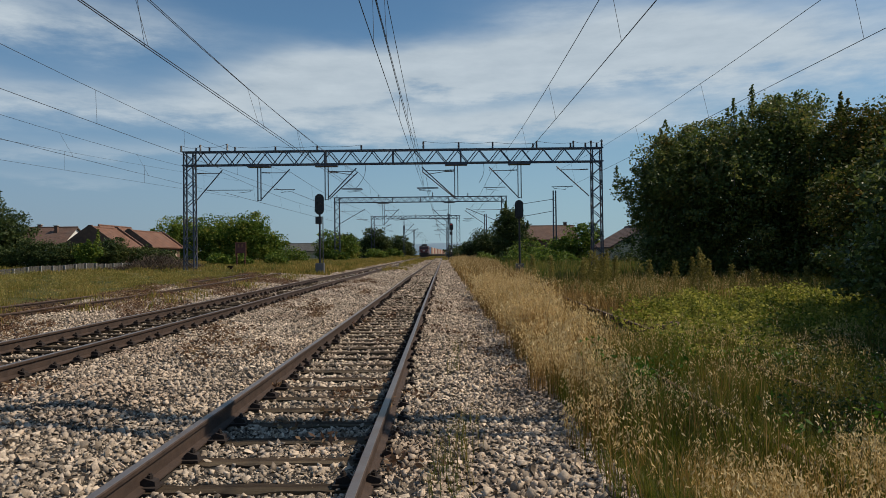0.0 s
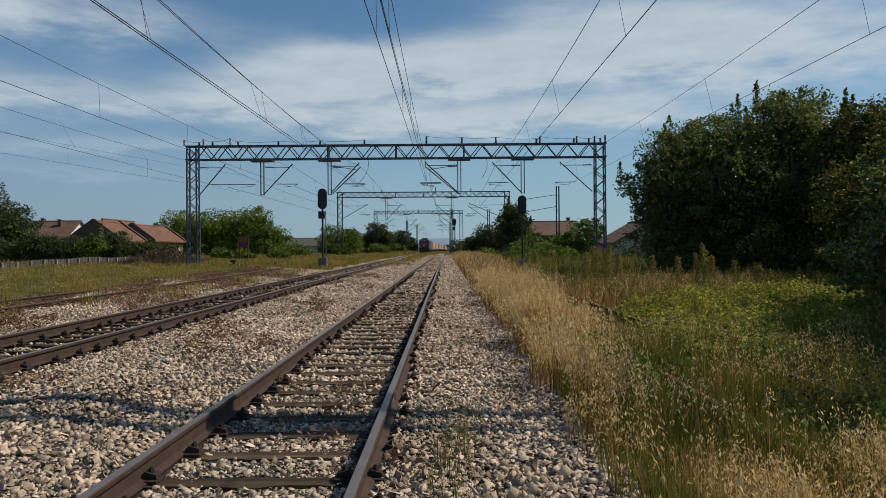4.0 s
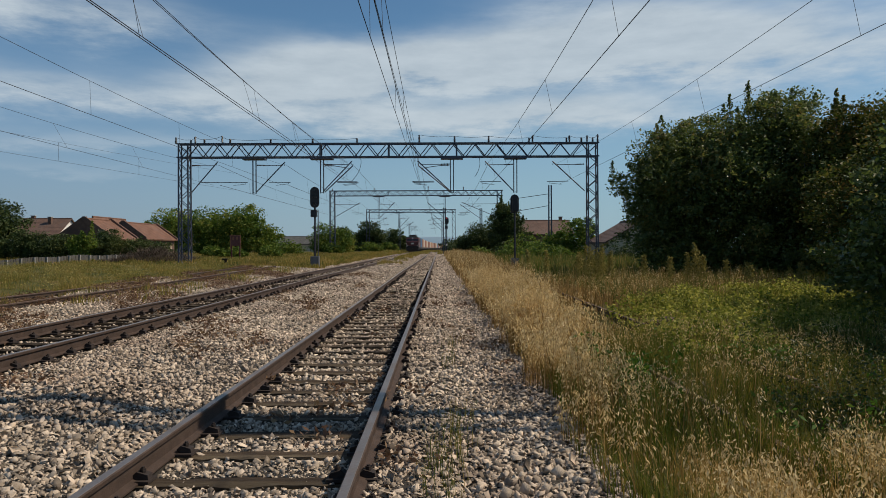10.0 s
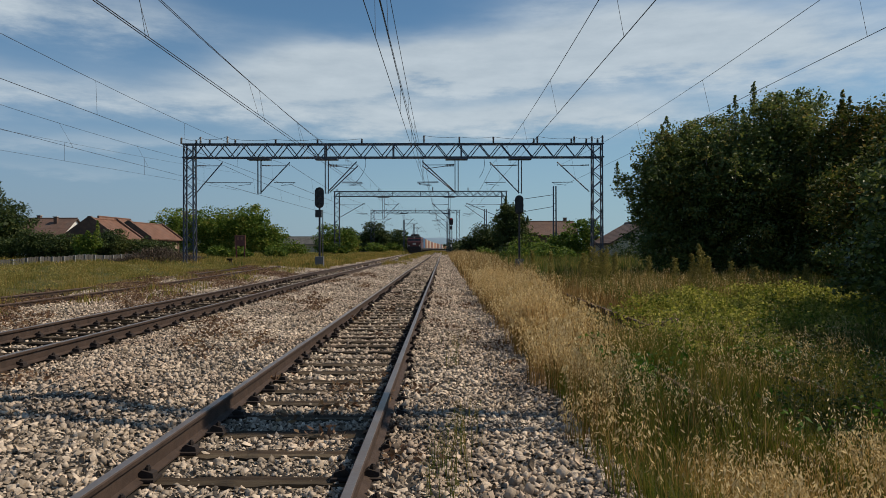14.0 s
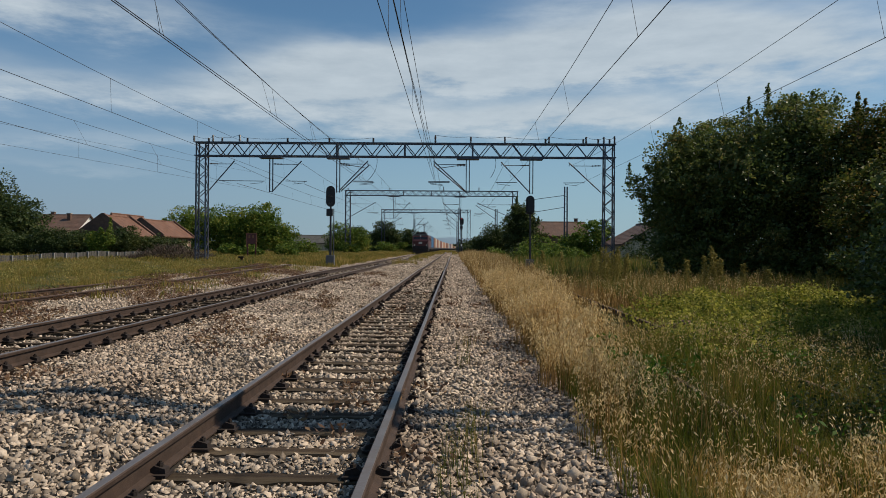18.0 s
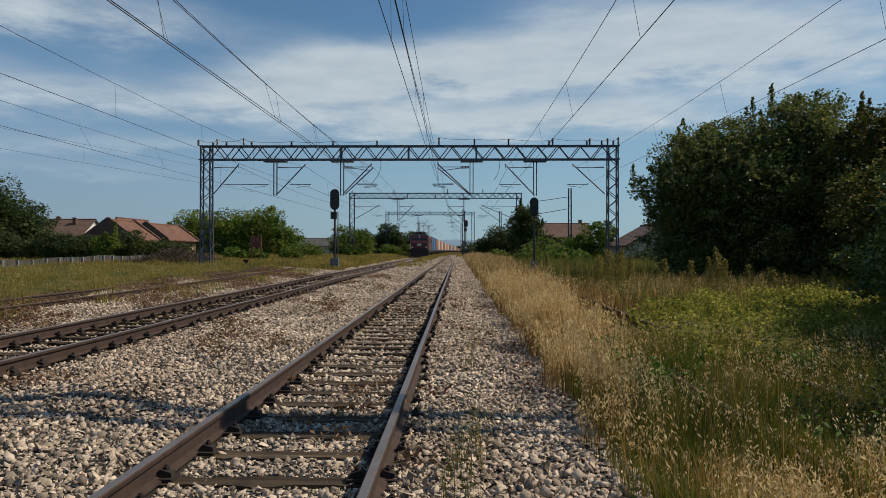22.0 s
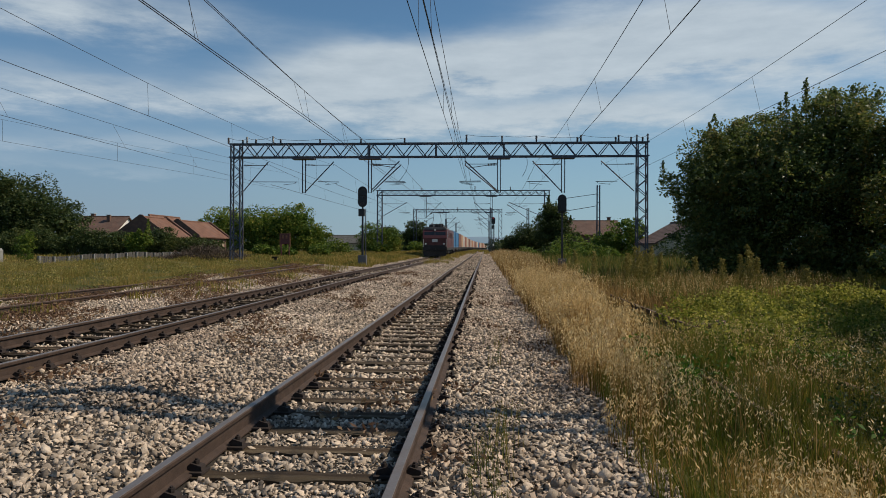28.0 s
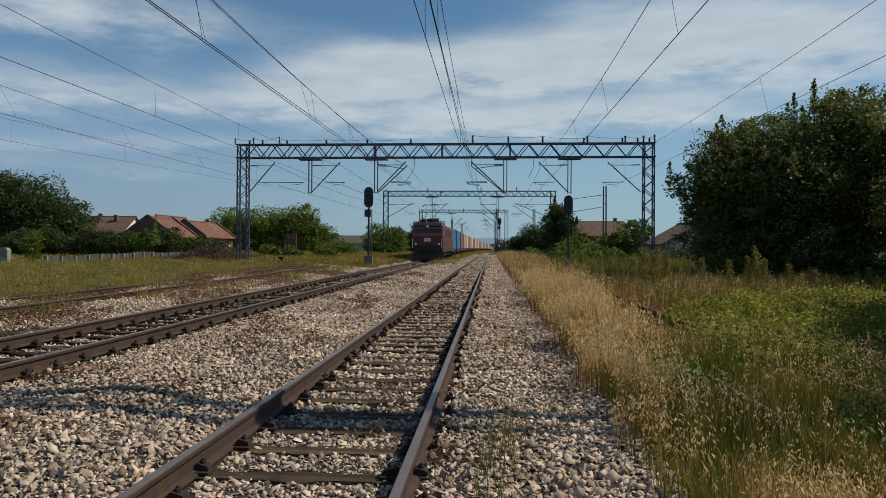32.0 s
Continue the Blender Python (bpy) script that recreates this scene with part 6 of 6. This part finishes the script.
tree("tree", "tall dark conical tree behind a signal", 9.2, 96, ((0, 0, 4.0, 2.4, 2.2, 2.7), (0.2, 0, 5.7, 1.7, 1.6, 1.5), (0.8, 0, 2.2, 2.6, 2.2, 2.2)), 17000, 0.15, M_FAR_LEAF, shoots=3, spray=0.3)
tree("bush", "sunlit green bush beside a mast", 13.8, 72, ((0, 0, 2.0, 2.0, 1.8, 1.9), (-1.8, 0, 1.2, 1.6, 1.5, 1.3), (1.3, 0, 2.9, 1.2, 1.2, 1.2)), 7000, 0.16, M_LEAF_B, "bush")
for k, (x, y, r, m) in enumerate(((9.3, 78, 1.7, M_LEAF_B), (12.6, 80, 1.8, M_LEAF_B), (15.2, 73, 1.6, M_LEAF_B), (-22.5, 71, 0.8, M_LEAF_B), (-20.5, 72, 0.7, M_LEAF_B), (-17.6, 74, 0.8, M_LEAF_B), (7.2, 70, 1.0, M_LEAF_B), (9.4, 66, 1.2, M_LEAF_B), (11.0, 64, 0.9, M_LEAF_B), (5.2, 88, 0.9, M_LEAF_B), (8.0, 84, 1.1, M_FAR_LEAF), (15.6, 60, 1.3, M_FAR_LEAF), (4.0, 125, 1.6, M_FAR_LEAF), (3.2, 150, 1.7, M_FAR_LEAF),
                                  (-14.5, 98, 1.0, M_LEAF_B), (-19.6, 92, 1.3, M_LEAF_B), (-12.4, 130, 1.3, M_LEAF_B), (-20.5, 128, 1.8, M_FAR_LEAF), (-10.6, 150, 1.3, M_LEAF_B), (3.4, 200, 2.4, M_FAR_LEAF), (6.5, 170, 2.6, M_FAR_LEAF), (-15, 205, 3.0, M_FAR_LEAF))):
    tree("shrub", "low green shrub in the grass beside the line", x, y, ((0, 0, r * 0.7, r * 1.3, r, r * 0.8), (r * 0.9, 0.2, r * 0.5, r, r * 0.8, r * 0.6)), 1500, 0.06 + y / 900, m, "shrub", 0.05, group="trackside shrubs")
# distance haze is painted into the hills' pale blue colour
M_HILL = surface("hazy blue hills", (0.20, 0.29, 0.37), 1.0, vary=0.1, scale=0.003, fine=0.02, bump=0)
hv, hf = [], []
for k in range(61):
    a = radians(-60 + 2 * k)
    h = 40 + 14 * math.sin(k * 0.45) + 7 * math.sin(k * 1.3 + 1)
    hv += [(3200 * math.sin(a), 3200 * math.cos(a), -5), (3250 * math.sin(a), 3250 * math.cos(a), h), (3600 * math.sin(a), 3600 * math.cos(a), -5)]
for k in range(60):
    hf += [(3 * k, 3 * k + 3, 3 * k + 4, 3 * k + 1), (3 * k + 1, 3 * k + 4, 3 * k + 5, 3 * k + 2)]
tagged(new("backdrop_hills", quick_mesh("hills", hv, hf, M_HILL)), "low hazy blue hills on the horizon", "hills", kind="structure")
for k in range(26):
    a = rng.uniform(-0.62, 0.62)
    if abs(a + 0.03) < 0.045:
        continue
    d = rng.uniform(190, 420)
    r = d / 60
    tree("tree", "distant tree on the skyline", d * math.sin(a), d * math.cos(a), ((0, 0, r * 0.5, r * 0.9, r * 0.7, r * 0.55), (r * 0.9, 0, r * 0.4, r * 0.7, r * 0.6, r * 0.42)), 600, d / 440, M_FAR_LEAF, group="skyline trees")


# ---- broken stone of the ballast ----
def stones(xy, size, flat=0.52):
    """Irregular eight-cornered stones lying on the bed."""
    n = len(xy)
    cube = np.array([(x, y, z) for z in (-1, 1) for x, y in ((-1, -1), (1, -1), (1, 1), (-1, 1))], float)
    v = cube[None] * (0.60 + rng.uniform(-0.36, 0.38, (n, 8, 3)))
    # split faces: one end drawn to an edge, corners knocked off
    pinch = rng.uniform(0.05, 1.0, (n, 1, 1))
    v[:, 4:, 1:2] *= pinch
    v[:, (1, 2, 5, 6), 2:] *= rng.uniform(0.25, 1.0, (n, 1, 1))
    a, b = rng.uniform(0, 6.28, n), rng.normal(size=n) * 0.55
    ca, sa, cb, sb = np.cos(a), np.sin(a), np.cos(b), np.sin(b)
    v = v * (size[:, None] * np.array([1.0, 0.8, flat]) * rng.uniform(0.75, 1.4, (n, 3)))[:, None, :] / 2 * 1.1
    y, z = v[..., 1] * cb[:, None] - v[..., 2] * sb[:, None], v[..., 1] * sb[:, None] + v[..., 2] * cb[:, None]
    e = rng.normal(size=n) * 0.5
    v[..., 0], z = v[..., 0] * np.cos(e)[:, None] - z * np.sin(e)[:, None], v[..., 0] * np.sin(e)[:, None] + z * np.cos(e)[:, None]
    x, y = v[..., 0] * ca[:, None] - y * sa[:, None], v[..., 0] * sa[:, None] + y * ca[:, None]
    base = np.stack([xy[:, 0], xy[:, 1], land(xy[:, 0], xy[:, 1]) + rng.uniform(-0.15, 0.6, n) * size], 1)
    v = (np.stack([x, y, z], -1) + base[:, None]).reshape(-1, 3)
    faces = np.array([(4, 5, 6, 7), (0, 1, 5, 4), (1, 2, 6, 5), (2, 3, 7, 6), (3, 0, 4, 7)])
    return v, (np.arange(n)[:, None, None] * 8 + faces[None]).reshape(-1, 4)


def off_ties(x, y):
    """Fewer stones lie on top of the sleepers and none on the rails."""
    keep = np.ones(len(x), bool)
    shift = 0.003 * np.clip(y - 10, 0, None)
    for tx, first in ((MAIN, 0.39), (LEFT, 0.2)):
        on = np.abs(x - tx - shift) < 0.80
        tie = np.abs((y + 40 - first + 0.3) % 0.6 - 0.3) < 0.112 + 0.02 * np.sin(x * 5 + y * 3) + 0.015 * np.sin(x * 13 + y * 7)
        keep &= ~(on & tie & (rng.uniform(0, 1, len(x)) > np.clip(0.03 + 0.022 * (y - 6), 0.03, 0.55)))
        keep &= ~(np.abs(np.abs(x - tx - shift) - 0.7535) < 0.085)
    return keep


def stone_field(x0, x1, y0, y1, per, lo, hi):
    q = scatter(x0, x1, y0, y1, per, off_ties)[:, :2]
    return stones(q, lo + (hi - lo) * rng.uniform(0, 1, len(q)) ** 1.6 * 1.35)


SETS = [stone_field(-12.0, -8.1, 9, 22, 130, 0.04, 0.075), stone_field(-12.0, -8.1, 22, 34, 60, 0.055, 0.09), stone_field(-8.1, 1.3, -6, 3.2, 25, 0.05, 0.09), stone_field(-5.2, 1.3, 3.2, 6.5, 1050, 0.024, 0.056), stone_field(-5.2, 1.3, 3.2, 8, 1500, 0.01, 0.022), stone_field(-7.6, 1.35, 6.5, 13, 680, 0.028, 0.058), stone_field(-8.1, 1.35, 13, 24, 260, 0.038, 0.068), stone_field(-8.1, 1.3, 24, 45, 85, 0.055, 0.092), stone_field(-7.6, 1.2, 45, 90, 22, 0.08, 0.14), stone_field(-7.2, 1.3, 90, 150, 7, 0.14, 0.22)]
v = np.concatenate([a for a, _ in SETS])
off = np.cumsum([0] + [len(a) for a, _ in SETS[:-1]])
f = np.concatenate([b + o for (_, b), o in zip(SETS, off)])
tagged(part("ballast_stones", quick_mesh("ballast_stones", v, f, M_STONE), ballast), kind="stuff")

# the stones nearest to the walker, each a piece of its own
kinds = []
for k in range(14):
    v, f = stones(np.zeros((1, 2)), np.array([1.0]))
    v[:, 2] -= v[:, 2].min() + 0.2
    kinds.append(quick_mesh("stone", v, f, M_STONE))
for k in range(300):
    x, y = rng.uniform(-0.35, 1.0), rng.uniform(4.0, 5.6)
    if k % 2:
        x = rng.uniform(-4.0, -2.3)
    size = rng.uniform(0.045, 0.08)
    part("stone", kinds[k % 14], ballast, at=Matrix.LocRotScale((x, y, float(land(x, y)) + 0.02), Euler((rng.uniform(-0.4, 0.4), rng.uniform(-0.4, 0.4), rng.uniform(0, 6.28))), (size, size, size)))


motions()
